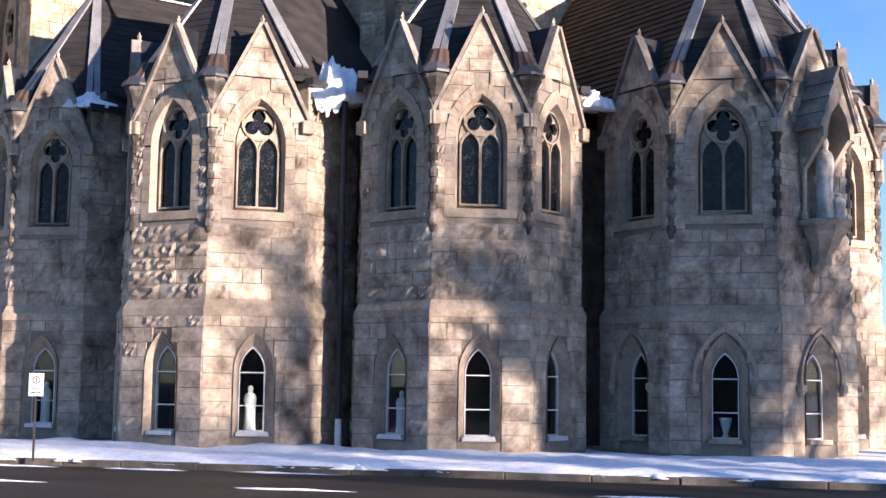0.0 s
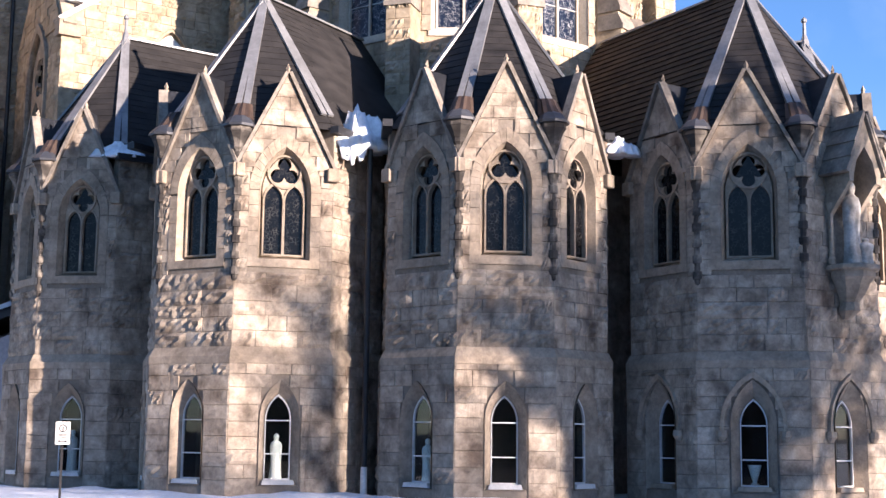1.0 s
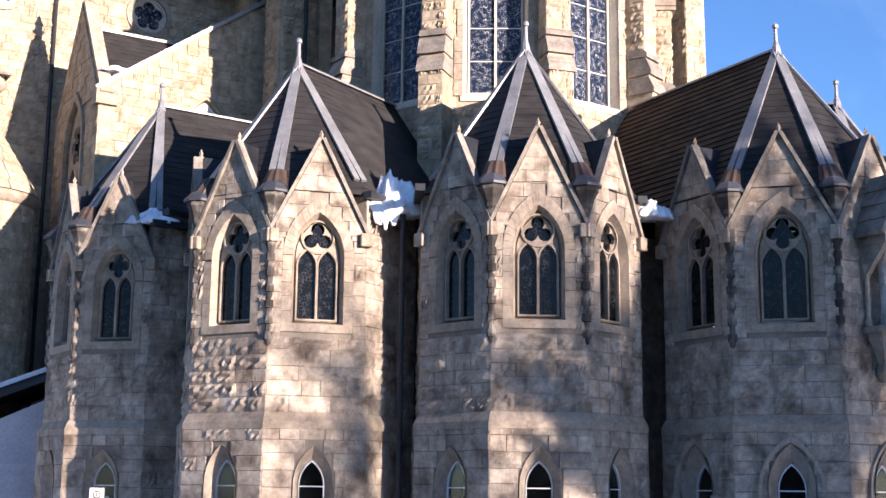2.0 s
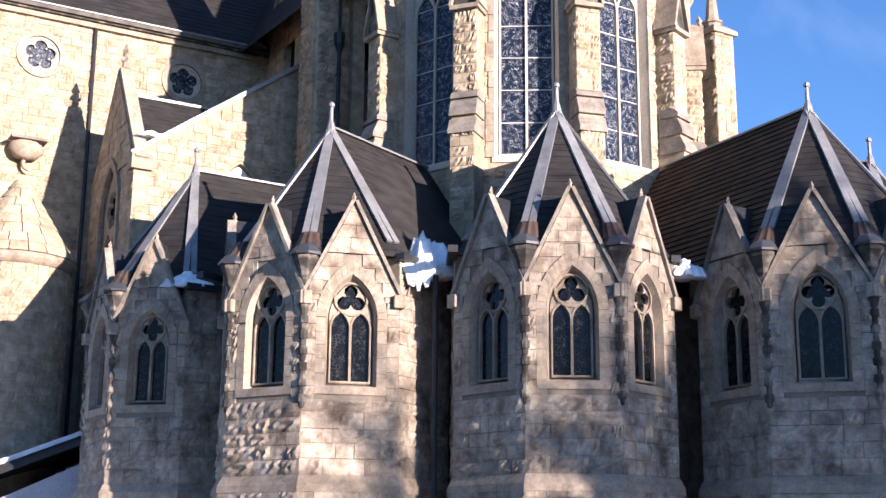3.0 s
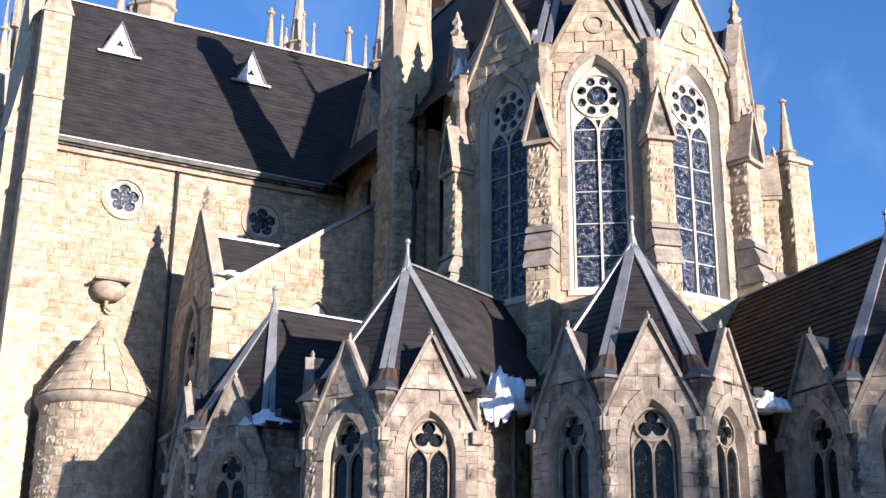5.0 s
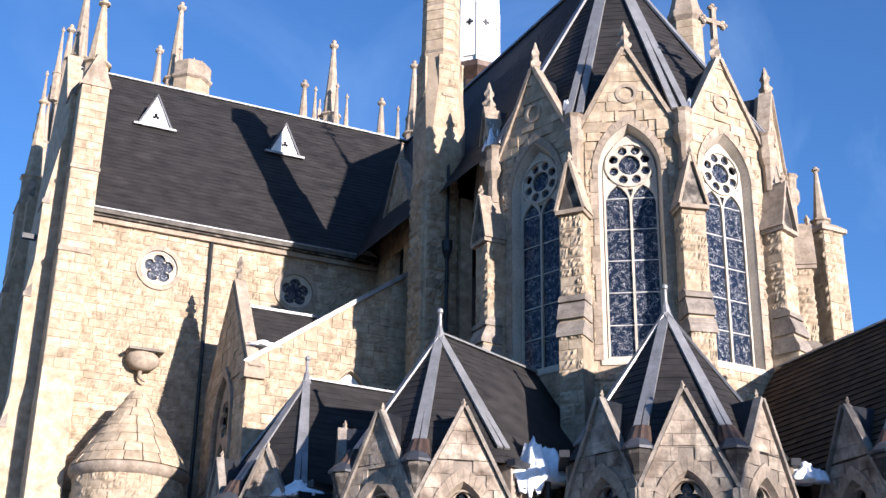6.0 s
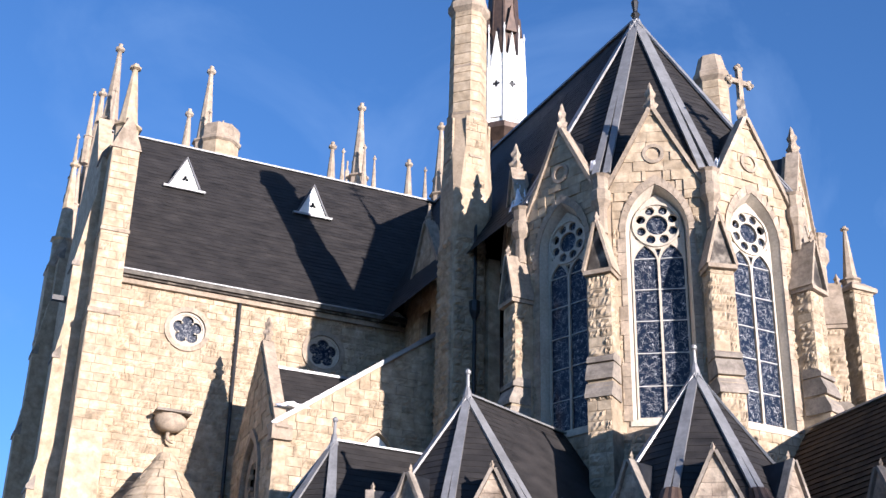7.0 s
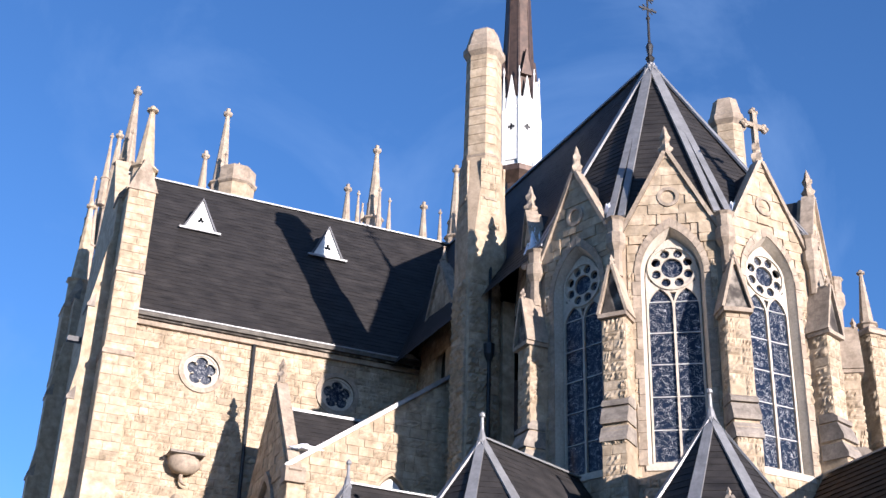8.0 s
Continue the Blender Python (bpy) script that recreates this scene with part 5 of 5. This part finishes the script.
    prof = [(1.0, 0.0), (1.05, 0.03), (0.95, 0.12), (0.85, 0.35), (0.88, 0.5), (1.0, 0.62), (1.05, 0.72), (0.85, 0.8), (0.42, 0.84), (0.36, 0.865), (0.46, 0.9), (0.47, 0.94), (0.36, 0.98), (0.1, 1.0)]
    rings = []
    for k, z in prof:
        r = []
        for i in range(20):
            a = 2 * math.pi * i / 20
            fold = 1 + (0.07 * math.sin(5 * a + z * 3) if z < 0.6 else 0)
            r.append((k * broad * fold * math.cos(a), 0.75 * k * broad * fold * math.sin(a), z * h))
        rings.append(r)
    hull(bm, rings)
    return bm


LC = PLACE["large"]
m0 = pose(LC[0], LC[1], 0, 0, 0, -LC[2]) @ Matrix.Translation((0, -LC[3], 0))
MARBLE = material("weathered_marble", [(0.30, 0.28, 0.25), (0.55, 0.53, 0.49)], 3.0, 0.7, 0.3, 14.0, vary=0.0, stain=0.6, mottle=0.4)
st_ = link("statue", figure(2.1, 0.25), MARBLE, smooth=True)
st_.matrix_world = m0 @ Matrix.Translation((0, -0.36, 5.75))
tagged(st_, "weathered white stone robed statue on a wall corbel", "statue")
nic = empty("statue_niche", m0, "stone statue niche with gabled canopy and carved corbel", "niche")
bm = bmesh.new()
hull(bm, [ring(r, z, 8, 0, y, math.pi / 8) for r, z, y in ((0.10, 4.45, -0.1), (0.28, 4.65, -0.2), (0.24, 4.85, -0.22), (0.34, 5.05, -0.28), (0.48, 5.35, -0.32), (0.56, 5.45, -0.34), (0.56, 5.62, -0.34), (0.5, 5.76, -0.34))])
part("corbel", bm, DRESSED, nic, "carved stone corbel")
part("canopy", prism(bmesh.new(), [[(-0.55, 7.75), (-0.40, 7.75), (-0.40, 7.9), (-0.28, 8.3), (0, 8.65), (0.28, 8.3), (0.40, 7.9), (0.40, 7.75), (0.55, 7.75), (0.55, 8.05), (0, 9.38), (-0.55, 8.05)]], -0.82, 0.0), DRESSED, nic, "gabled stone canopy")
for sd in (-1, 1):
    part("canopy_coping", beam(bmesh.new(), (sd * 0.62, -0.43, 7.95), (0, -0.43, 9.46), 0.94, 0.08, lift=0.05), LEADSTONE, nic)
    part("bracket", hull(bmesh.new(), [[(sd * 0.38, -0.05, 6.9), (sd * 0.52, -0.05, 6.9), (sd * 0.52, 0.05, 6.9), (sd * 0.38, 0.05, 6.9)], [(sd * 0.38, -0.78, 7.76), (sd * 0.52, -0.78, 7.76), (sd * 0.52, 0.05, 7.76), (sd * 0.38, 0.05, 7.76)]]), DRESSED, nic)
for sd in (-1, 1):
    for k in range(4):
        u0, u1 = k / 4, (k + 1) / 4
        f = lambda u, lift: (sd * (0.64 * (1 - u) + lift), 7.93 + 1.55 * u + lift * 0.4)
        (xa, za), (xb, zb), (xc, zc), (xd, zd) = f(u0, 0.05), f(u1 + 0.02, 0.05), f(u1 + 0.02, 0.09), f(u0, 0.13)
        part("canopy_course", hull(bmesh.new(), [[(xa, y, za), (xb, y, zb), (xc, y, zc), (xd, y, zd)] for y in (-0.92, 0.02)]), LEADSTONE, nic)
    part("canopy_shaft", hull(bmesh.new(), [ring(r, z, 8, sd * 0.47, -0.12) for r, z in ((0.1, 5.78), (0.1, 5.9), (0.06, 5.96), (0.06, 7.1), (0.11, 7.2), (0.12, 7.3))]), DRESSED, nic)
part("canopy_finial", crocketed_finial(bmesh.new(), Matrix(), 0, -0.6, 9.45, 0.4, 0.08), DRESSED, nic)
part("shelf", hull(bmesh.new(), [ring(r, z, 8, 0, -0.34, math.pi / 8) for r, z in ((0.6, 5.6), (0.68, 5.64), (0.68, 5.72), (0.62, 5.76))]), DRESSED, nic, "moulded stone shelf")
part("back_panel", prism(bmesh.new(), [arch(1.0, 5.7, 7.6, 7, 1.0)], -0.04, 0.05), LEADSTONE, nic)
# small stone figure group at the statue's feet
kn = link("statue", figure(0.7, 0.22), MARBLE, smooth=True)
kn.matrix_world = m0 @ Matrix.Translation((0.3, -0.5, 5.75))
tagged(kn, "weathered stone kneeling figure on a wall corbel", "statue")

# figures behind the ground floor windows
for (cx, cy, th, r), a, hgt in ((PLACE["left"], 45, 1.12), (PLACE["middle"], -45, 1.05), (PLACE["side"], 45, 1.15)):
    f = link("statue", figure(hgt, 0.15), PLASTER, smooth=True)
    f.matrix_world = pose(cx, cy, 0, 0, 0, -th + a) @ Matrix.Translation((0, -r + 0.32, 0.39))
    tagged(f, "white plaster statue standing behind a window", "statue", "statues in the windows")
bm = bmesh.new()
hull(bm, [ring(r, z, 14) for r, z in ((0.09, 0), (0.1, 0.04), (0.05, 0.1), (0.1, 0.25), (0.15, 0.45), (0.16, 0.5))])
vase = link("vase", bm, PLASTER, smooth=True)
vase.matrix_world = pose(LC[0], LC[1], 0, 0, 0, -LC[2] - 45) @ Matrix.Translation((0, -LC[3] + 0.32, 0.39))
tagged(vase, "pale vase standing behind a window", "vase")

# downpipe in the recess between two chapels
dp = empty("downpipe", Matrix.Translation((0.27, 33.33, -0.1)), "black rainwater downpipe with pale boot", "pipe")
part("pipe", hull(bmesh.new(), [ring(0.075, z, 10) for z in (0.75, 9.1)]), IRON, dp)
part("boot", hull(bmesh.new(), [ring(0.085, z, 10) for z in (0.0, 0.8)]), PAINT, dp, "pale grey metal boot")
for z in (2.4, 4.6, 6.8):
    part("bracket", hull(bmesh.new(), [ring(0.1, z + k, 10) for k in (0, 0.06)]), IRON, dp)


# downpipe with hopper head on the turret beside the apse
dp2 = empty("downpipe", Matrix.Translation((-3.2, 44.12, 9.0)), "black rainwater downpipe with hopper head on a turret", "pipe")
part("pipe", hull(bmesh.new(), [ring(0.07, z, 10) for z in (0.0, 10.6)]), IRON, dp2)
part("hopper", hull(bmesh.new(), [ring(r, z, 8, 0, 0, math.pi / 8) for r, z in ((0.08, 10.4), (0.2, 10.7), (0.22, 11.1), (0.18, 11.12))]), IRON, dp2, "dark hopper head")
part("feeder", hull(bmesh.new(), [ring(0.06, z, 8) for z in (11.0, 14.5)]), IRON, dp2)
for z in (2.0, 4.5, 7.0, 9.5):
    part("bracket", hull(bmesh.new(), [ring(0.1, z + k, 10) for k in (0, 0.07)]), IRON, dp2)

# ---------------- snow ----------------
def snow_patch(pos, sx, sy, sz, rot, label, seed, tilt=0.0, n=22):
    """A lump of melting snow with a ragged rim."""
    bm = bmesh.new()
    rings_ = []
    for j in range(10):
        t = j / 9
        rr = []
        for i in range(n * 2):
            a = math.pi * i / n
            ca, sa = math.cos(a), math.sin(a)
            k = 0.9 + 0.8 * noise.noise(Vector((ca * 1.4, sa * 1.4, seed))) + 0.55 * noise.noise(Vector((ca * 4, sa * 4, seed + 3))) + 0.3 * noise.noise(Vector((ca * 9, sa * 9, seed + 5)))
            rad = (1 - t) ** 0.8 if t < 1 else 0.02
            x, y = ca * rad * k, sa * rad * k
            z = (1 - (1 - t) ** 2.2) * (0.7 + 0.5 * noise.noise(Vector((x * 2, y * 2, seed + 7))) + 0.35 * noise.noise(Vector((x * 6, y * 6, seed + 9))))
            rr.append((x * sx, y * sy, z * sz))
        rings_.append(rr)
    hull(bm, rings_)
    ob = link("snow_patch", bm, SNOW, smooth=True)
    ob.matrix_world = Matrix.Translation(pos) @ pose(0, 0, 0, tilt, 0, rot)
    return tagged(ob, label, "snow", "patches of snow")


snow_patch((-0.02, 33.75, 8.85), 0.85, 0.5, 1.2, 0, "lump of snow caught in a roof valley", 1.3)
snow_patch((-0.22, 33.25, 9.1), 0.42, 0.22, 0.85, 0, "tongue of snow hanging over a gutter", 4.1, 160)
snow_patch((6.88, 33.2, 8.82), 0.6, 0.35, 0.55, 10, "lump of snow caught in a roof valley", 2.2)
snow_patch((-6.7, 37.3, 9.25), 0.8, 0.35, 0.5, 12, "snow lying along a dark gutter", 5.7)
snow_patch((1.17, 39.35, 22.6), 0.42, 0.35, 0.75, 20, "snow caught behind an apse gable", 6.6)
snow_patch((5.3, 38.95, 22.4), 0.35, 0.3, 0.7, 20, "snow caught behind an apse gable", 7.9)
snow_patch((2.2, 39.2, 22.6), 0.3, 0.3, 0.7, 20, "snow caught behind an apse gable", 11.8)
snow_patch((-1.4, 41.8, 22.3), 0.45, 0.6, 1.5, 20, "snow caught behind an apse gable", 8.8)
snow_patch(church(48.3, 18.4, 22.35), 0.5, 0.3, 0.4, 29, "snow at the end of a gutter", 9.4)
snow_patch(church(42.75, 12.9, 15.9), 1.0, 0.3, 0.25, 29, "thin snow on the sloping parapet", 3.4)
snow_patch(church(38.6, 18.6, 14.4), 0.6, 0.6, 0.5, 29, "snow on a buttress slope", 2.9)

VERGE = pose(1.4, 26.2, -0.22, 0, 0, -17.7)


def snow_ground():
    bm = bmesh.new()
    xs = [-300, -120, -60, -30] + [-20 + i * 0.4 for i in range(100)] + [22, 30, 60, 120, 300]
    ys = [0, 0.12, 0.3, 0.6, 0.9, 1.2, 1.6, 2.0, 2.5, 3.0, 3.5, 4, 4.6, 5.2, 6, 7, 8, 9.5, 11, 14, 20, 40, 120, 400]
    rows = []
    for j, y in enumerate(ys):
        row = []
        for x in xs:
            edge = 0.12 + 0.30 * noise.noise(Vector((x * 0.5, 3, 0))) + 0.15 * noise.noise(Vector((x * 2.3, 5, 0)))
            yy = y + edge * max(0.0, 1 - y / 3)
            z = 0.13 + min(1, y / 0.5) * (0.10 + 0.14 * max(0, noise.noise(Vector((x * 0.35, yy * 0.5, 1)))) + 0.07 * noise.noise(Vector((x * 1.4, yy * 1.4, 2))) + 0.03 * noise.noise(Vector((x * 4, yy * 4, 2))))
            if y > 6:
                z = 0.16
            row.append(bm.verts.new((x, yy, z if j else 0.10)))
        rows.append(row)
    for a, b in zip(rows, rows[1:]):
        for i in range(len(xs) - 1):
            bm.faces.new((a[i], a[i + 1], b[i + 1], b[i]))
    return bm


sg = link("snow_ground", snow_ground(), SNOW, smooth=True)
sg.matrix_world = VERGE
tagged(sg, "trampled snow on the verge along the church wall", "snow", kind="structure")
kerb = empty("kerb", VERGE, "worn concrete kerb along the road", "kerb", kind="structure")
part("footing", box(bmesh.new(), -120, 120, 0.03, 1.6, -0.2, 0.10), CONCRETE, kerb)
kx = -24.0
while kx < 24:
    L = random.uniform(1.3, 1.9)
    bm = bmesh.new()
    box(bm, kx + 0.01, kx + L - 0.01, -0.02 + random.uniform(-0.015, 0.015), 0.2, -0.1, 0.14 + random.uniform(-0.012, 0.01))
    bmesh.ops.bevel(bm, geom=bm.edges[:], offset=0.015, segments=1, affect="EDGES")
    part("kerb_stone", bm, CONCRETE, kerb)
    kx += L
for i in range(11):
    x = random.uniform(-14, 12)
    y = random.choice((-0.25, -0.3, -1.6, -2.6, -3.2, -4.0)) + random.uniform(-0.15, 0.1)
    p = VERGE @ Vector((x, y, -0.01))
    snow_patch(p, random.uniform(0.4, 1.5), random.uniform(0.05, 0.16), 0.04, -17.7, "thin patch of slush on the wet road", 20 + i * 1.7)

for i in range(14):
    x = -15 + i * 2.05 + random.uniform(-0.6, 0.6)
    snow_patch(VERGE @ Vector((x, random.uniform(0.0, 0.2), 0.1)), random.uniform(0.25, 0.8), random.uniform(0.12, 0.22), random.uniform(0.06, 0.14), -17.7, "ragged clump of snow spilling over the kerb", 60 + i * 2.3)

# ---------------- street sign ----------------
sign = empty("street_sign", pose(-6.15, 28.4, -0.12, 0, 0, 8), "small white parking sign on a thin metal post", "sign")
part("post", box(bmesh.new(), -0.025, 0.025, -0.02, 0.02, 0, 1.86), IRON, sign, "dark metal post")
bm = bmesh.new()
box(bm, -0.15, 0.15, -0.032, -0.022, 1.36, 1.84)
part("plate", bm, PAINT, sign, "white sign plate with dark marks")
part("symbol", band(bmesh.new(), circle(0, 1.70, 0.085, 20), circle(0, 1.70, 0.06, 20), -0.037, -0.033, Matrix()), IRON, sign)
part("symbol_bar", box(bmesh.new(), -0.012, 0.012, -0.037, -0.033, 1.65, 1.75), IRON, sign)
for z, w in ((1.565, 0.10), (1.535, 0.08), (1.505, 0.10)):
    part("text_bar", box(bmesh.new(), -w, w, -0.037, -0.033, z, z + 0.016), IRON, sign)
part("arrow", prism(bmesh.new(), [[(-0.11, 1.43), (-0.05, 1.46), (-0.05, 1.44), (0.05, 1.44), (0.05, 1.46), (0.11, 1.43), (0.05, 1.40), (0.05, 1.42), (-0.05, 1.42), (-0.05, 1.40)]], -0.037, -0.033), IRON, sign)

# ---------------- low garage beside the church ----------------
SIDING = material("grey_siding", [(0.30, 0.32, 0.36), (0.38, 0.40, 0.44)], 1.0, 0.7, 0.1, 12.0, vary=0.05)
gar = empty("garage", pose(-10.3, 41.6, 0, 0, 0, 6), "low grey-sided garage with snow on its roof", "garage")
part("wall", prism(bmesh.new(), [[(-9, 0), (-0.2, 0), (-0.2, 4.6), (-4.5, 2.6 + 0.0), (-9, 2.6)]], 0, 5), SIDING, gar)
part("fascia", beam(bmesh.new(), (-6.0, -0.15, 2.95), (0.1, -0.15, 5.35), 0.3, 0.18), IRON, gar)
part("roof", beam(bmesh.new(), (-6.0, 2.5, 3.1), (0.1, 2.5, 5.5), 5.4, 0.12), SLATE, gar)
part("roof_snow", beam(bmesh.new(), (-6.0, 2.6, 3.28), (0.0, 2.6, 5.62), 5.2, 0.16), SNOW, gar, "snow on the roof")
for i in range(14):
    part("siding_board", box(bmesh.new(), -8.9, -0.25, -0.02, 0.0, 0.15 + i * 0.18, 0.31 + i * 0.18), SIDING, gar)

# ---------------- far side of the street ----------------
BRICK = material("brown_brick", [(0.10, 0.06, 0.045), (0.18, 0.11, 0.08)], 1.0, 0.9, 0.3, 14.0, vary=0.1)
fb_ = empty("brick_building", pose(31.2, 73.0, -0.2, 0, 0, -20), "low brown brick building across the lot", "building")
part("wall", box(bmesh.new(), 0, 30, 0, 14, 0, 3.9), BRICK, fb_)
part("roof", box(bmesh.new(), -0.3, 30.3, -0.3, 14.3, 3.9, 4.3), CONCRETE, fb_)
for i in range(8):
    w = part("window", box(bmesh.new(), 0.8 + i * 3, 2.4 + i * 3, -0.05, 0.05, 1.0, 2.6), DARKGLASS, fb_)
    part("sill", box(bmesh.new(), 0.7 + i * 3, 2.5 + i * 3, -0.12, 0.05, 0.88, 1.0), CONCRETE, w)


def parked_car(m, paint, label):
    c = empty("parked_car", m, label, "car", "parked cars")
    prof = [(-2.2, 0.35), (2.2, 0.35), (2.25, 0.75), (2.1, 0.95), (1.1, 1.02), (0.55, 1.5), (-1.5, 1.52), (-2.1, 1.0), (-2.25, 0.8)]
    bm = prism(bmesh.new(), [prof], -0.85, 0.85)
    part("body", bm, paint, c)
    part("side_window", prism(bmesh.new(), [[(-1.75, 1.05), (0.9, 1.05), (0.5, 1.43), (-1.4, 1.44)]], -0.87, 0.87), DARKGLASS, c)
    for x in (-1.4, 1.4):
        for y in (-0.85, 0.7):
            part("wheel", hull(bmesh.new(), [[(x + 0.33 * math.cos(k * math.pi / 8), y + yy, 0.33 + 0.33 * math.sin(k * math.pi / 8)) for k in range(16)] for yy in (-0.05, 0.2)]), IRON, c)
    return c


parked_car(pose(24.9, 54.5, -0.06, 0, 0, 70), IRON, "dark parked car on the snowy lot")
parked_car(pose(27.6, 60.0, -0.06, 0, 0, 70), LEADDARK, "blue-grey parked car on the snowy lot")

# invented houses across the road, unseen behind the viewer: they block low sky light
for i, (x, y, w, h) in enumerate(((-40, -27, 18, 15), (-21, -28, 18, 14), (-2, -27, 18, 15.5), (17, -29, 18, 14.5))):
    hs = empty("house", pose(x, y, -0.25, 0, 0, 0), "unseen tall brown brick house with a gabled roof, added to block sky light", "house", "houses across the road")
    part("wall", prism(bmesh.new(), [[(0, 0), (w, 0), (w, h * 0.65), (w / 2, h), (0, h * 0.65)]], -9, 0), BRICK, hs)
    for sd in (0, 1):
        part("roof_slope", beam(bmesh.new(), (sd * w + (sd - 0.5) * 0.8, -4.5, h * 0.65 - 0.2), (w / 2, -4.5, h + 0.08), 9.8, 0.15), SLATE, hs)
    for k in range(4):
        for floor_z in (1.2, 4.4, 7.6):
            part("window", box(bmesh.new(), 1.6 + k * 4, 3.0 + k * 4, -0.05, 0.05, floor_z, floor_z + 1.7), DARKGLASS, hs)

# ---------------- bare trees ----------------
BARK = material("bark", [(0.07, 0.055, 0.042), (0.13, 0.105, 0.082)], 3.0, 0.95, 0.6, 14.0, vary=0.05, stretch=(1, 1, 0.3))


def bare_tree(pos, height, seed, twigs=5, label="leafless broad-crowned street tree", thick=1.0, spread=0.75):
    r = random.Random(seed)
    segs = []

    def grow(p, d, length, rad, depth):
        n = 3
        for i in range(n):
            d2 = (d + Vector((r.uniform(-1, 1), r.uniform(-1, 1), r.uniform(-0.5, 0.9))) * 0.16).normalized()
            q = p + d2 * length / n
            r2 = rad * 0.86
            segs.append((p, q, rad, r2, depth))
            p, d, rad = q, d2, r2
            if depth < twigs and (i > 0 or depth > 0):
                for _ in range(1 if depth < 2 else 2):
                    side = Vector((r.uniform(-1, 1), r.uniform(-1, 1), r.uniform(-0.1, 0.7))).normalized()
                    grow(p, (d * 0.55 + side * spread).normalized(), length * r.uniform(0.55, 0.75), max(rad * 0.6, 0.012 * thick), depth + 1)
        if depth < twigs:
            grow(p, d, length * 0.7, rad * 0.9, depth + 1)

    grow(Vector((0, 0, -0.2)), Vector((0, 0, 1)), height * 0.34, height * 0.020 * thick, 0)
    t = empty("tree", Matrix.Translation(pos), label, "tree", "leafless trees")
    for nm, test in (("trunk", lambda k: k < 1), ("branches", lambda k: k >= 1)):
        verts, polys = [], []
        for p, q, a, b, k in segs:
            if not test(k):
                continue
            d = (q - p).normalized()
            s_ = d.cross(Vector((0.3, 0.9, 0.1))).normalized()
            u = d.cross(s_)
            n = 8 if k < 1 else (5 if k < 3 else 3)
            i0 = len(verts)
            for c, rad in ((p, a), (q + d * b * 0.3, b)):
                verts += [tuple(c + (s_ * math.cos(2 * math.pi * i / n) + u * math.sin(2 * math.pi * i / n)) * rad) for i in range(n)]
            polys += [(i0 + i, i0 + (i + 1) % n, i0 + n + (i + 1) % n, i0 + n + i) for i in range(n)]
        me = bpy.data.meshes.new(nm)
        me.from_pydata(verts, [], polys)
        me.materials.append(BARK)
        ob = new(nm, me)
        ob.parent = t
    return t


for w_, l_, h_, seed in ((20.0, 30, 15.5, 3), (22.2, 37, 18.2, 8), (24.9, 33, 20.6, 21), (26.7, 42, 26.0, 29), (28.6, 30, 25.0, 57), (33.0, 4, 11.5, 12), (36.0, 14, 14.0, 31)):
    bare_tree((w_ * 0.701 + l_ * 0.713, w_ * 0.713 - l_ * 0.701, 0), h_, seed, 4, thick=1.4)
# unseen dense trees, added and shaped to keep the large chapel in shade
for w_, l_, h_, seed in ((28.6, 3, 12.8, 41), (28.3, 8, 14.2, 43), (28.8, 13, 15.0, 47)):
    bare_tree((w_ * 0.701 + l_ * 0.713, w_ * 0.713 - l_ * 0.701, 0), h_, seed, 5, "unseen leafless narrow-crowned tree added to shade the large chapel", 2.2, 0.30)
for i, (x, y, h) in enumerate(((36, 95, 9), (44, 92, 10), (50, 100, 9), (58, 96, 11))):
    bare_tree((x, y, 0), h, 30 + i, 4, "leafless tree on the far side of the lot", 1.2)


# ---------------- laying the stones ----------------
MATTED = {}


def unit(rough, i, mat):
    key = (rough, i, mat.name)
    if key not in MATTED:
        me = (ROUGH_UNITS if rough else SMOOTH_UNITS)[i].copy()
        me.materials.append(mat)
        MATTED[key] = me
    return MATTED[key]


LEFT = {}
COUNT = {}
rng = random.Random(5)
for parent, m, rough, mat in FIELD:
    i = rng.randrange(10 if rough else 6)
    top = parent.parent.name
    z = m.translation.z
    n = COUNT.get(top, 0)
    if n < 290 and (z > 0.0 if top.startswith("chapel") else 15.0 < z < 21.0):
        COUNT[top] = n + 1
        ob = new("stone", unit(rough, i, mat))
        ob.parent = parent
        ob.matrix_local = m
    else:
        LEFT.setdefault((parent.name, mat.name), []).append((m, rough, i))
for (pname, mname), items in LEFT.items():
    verts, polys = [], []
    for m, rough, i in items:
        me = (ROUGH_UNITS if rough else SMOOTH_UNITS)[i]
        k = len(verts)
        verts += [tuple(m @ v.co) for v in me.vertices]
        polys += [[k + j for j in p.vertices] for p in me.polygons]
    me = bpy.data.meshes.new("stonework")
    me.from_pydata(verts, [], polys)
    me.materials.append(bpy.data.materials[mname])
    ob = new("stonework", me)
    ob.parent = bpy.data.objects[pname]
    tagged(ob, kind="stuff")
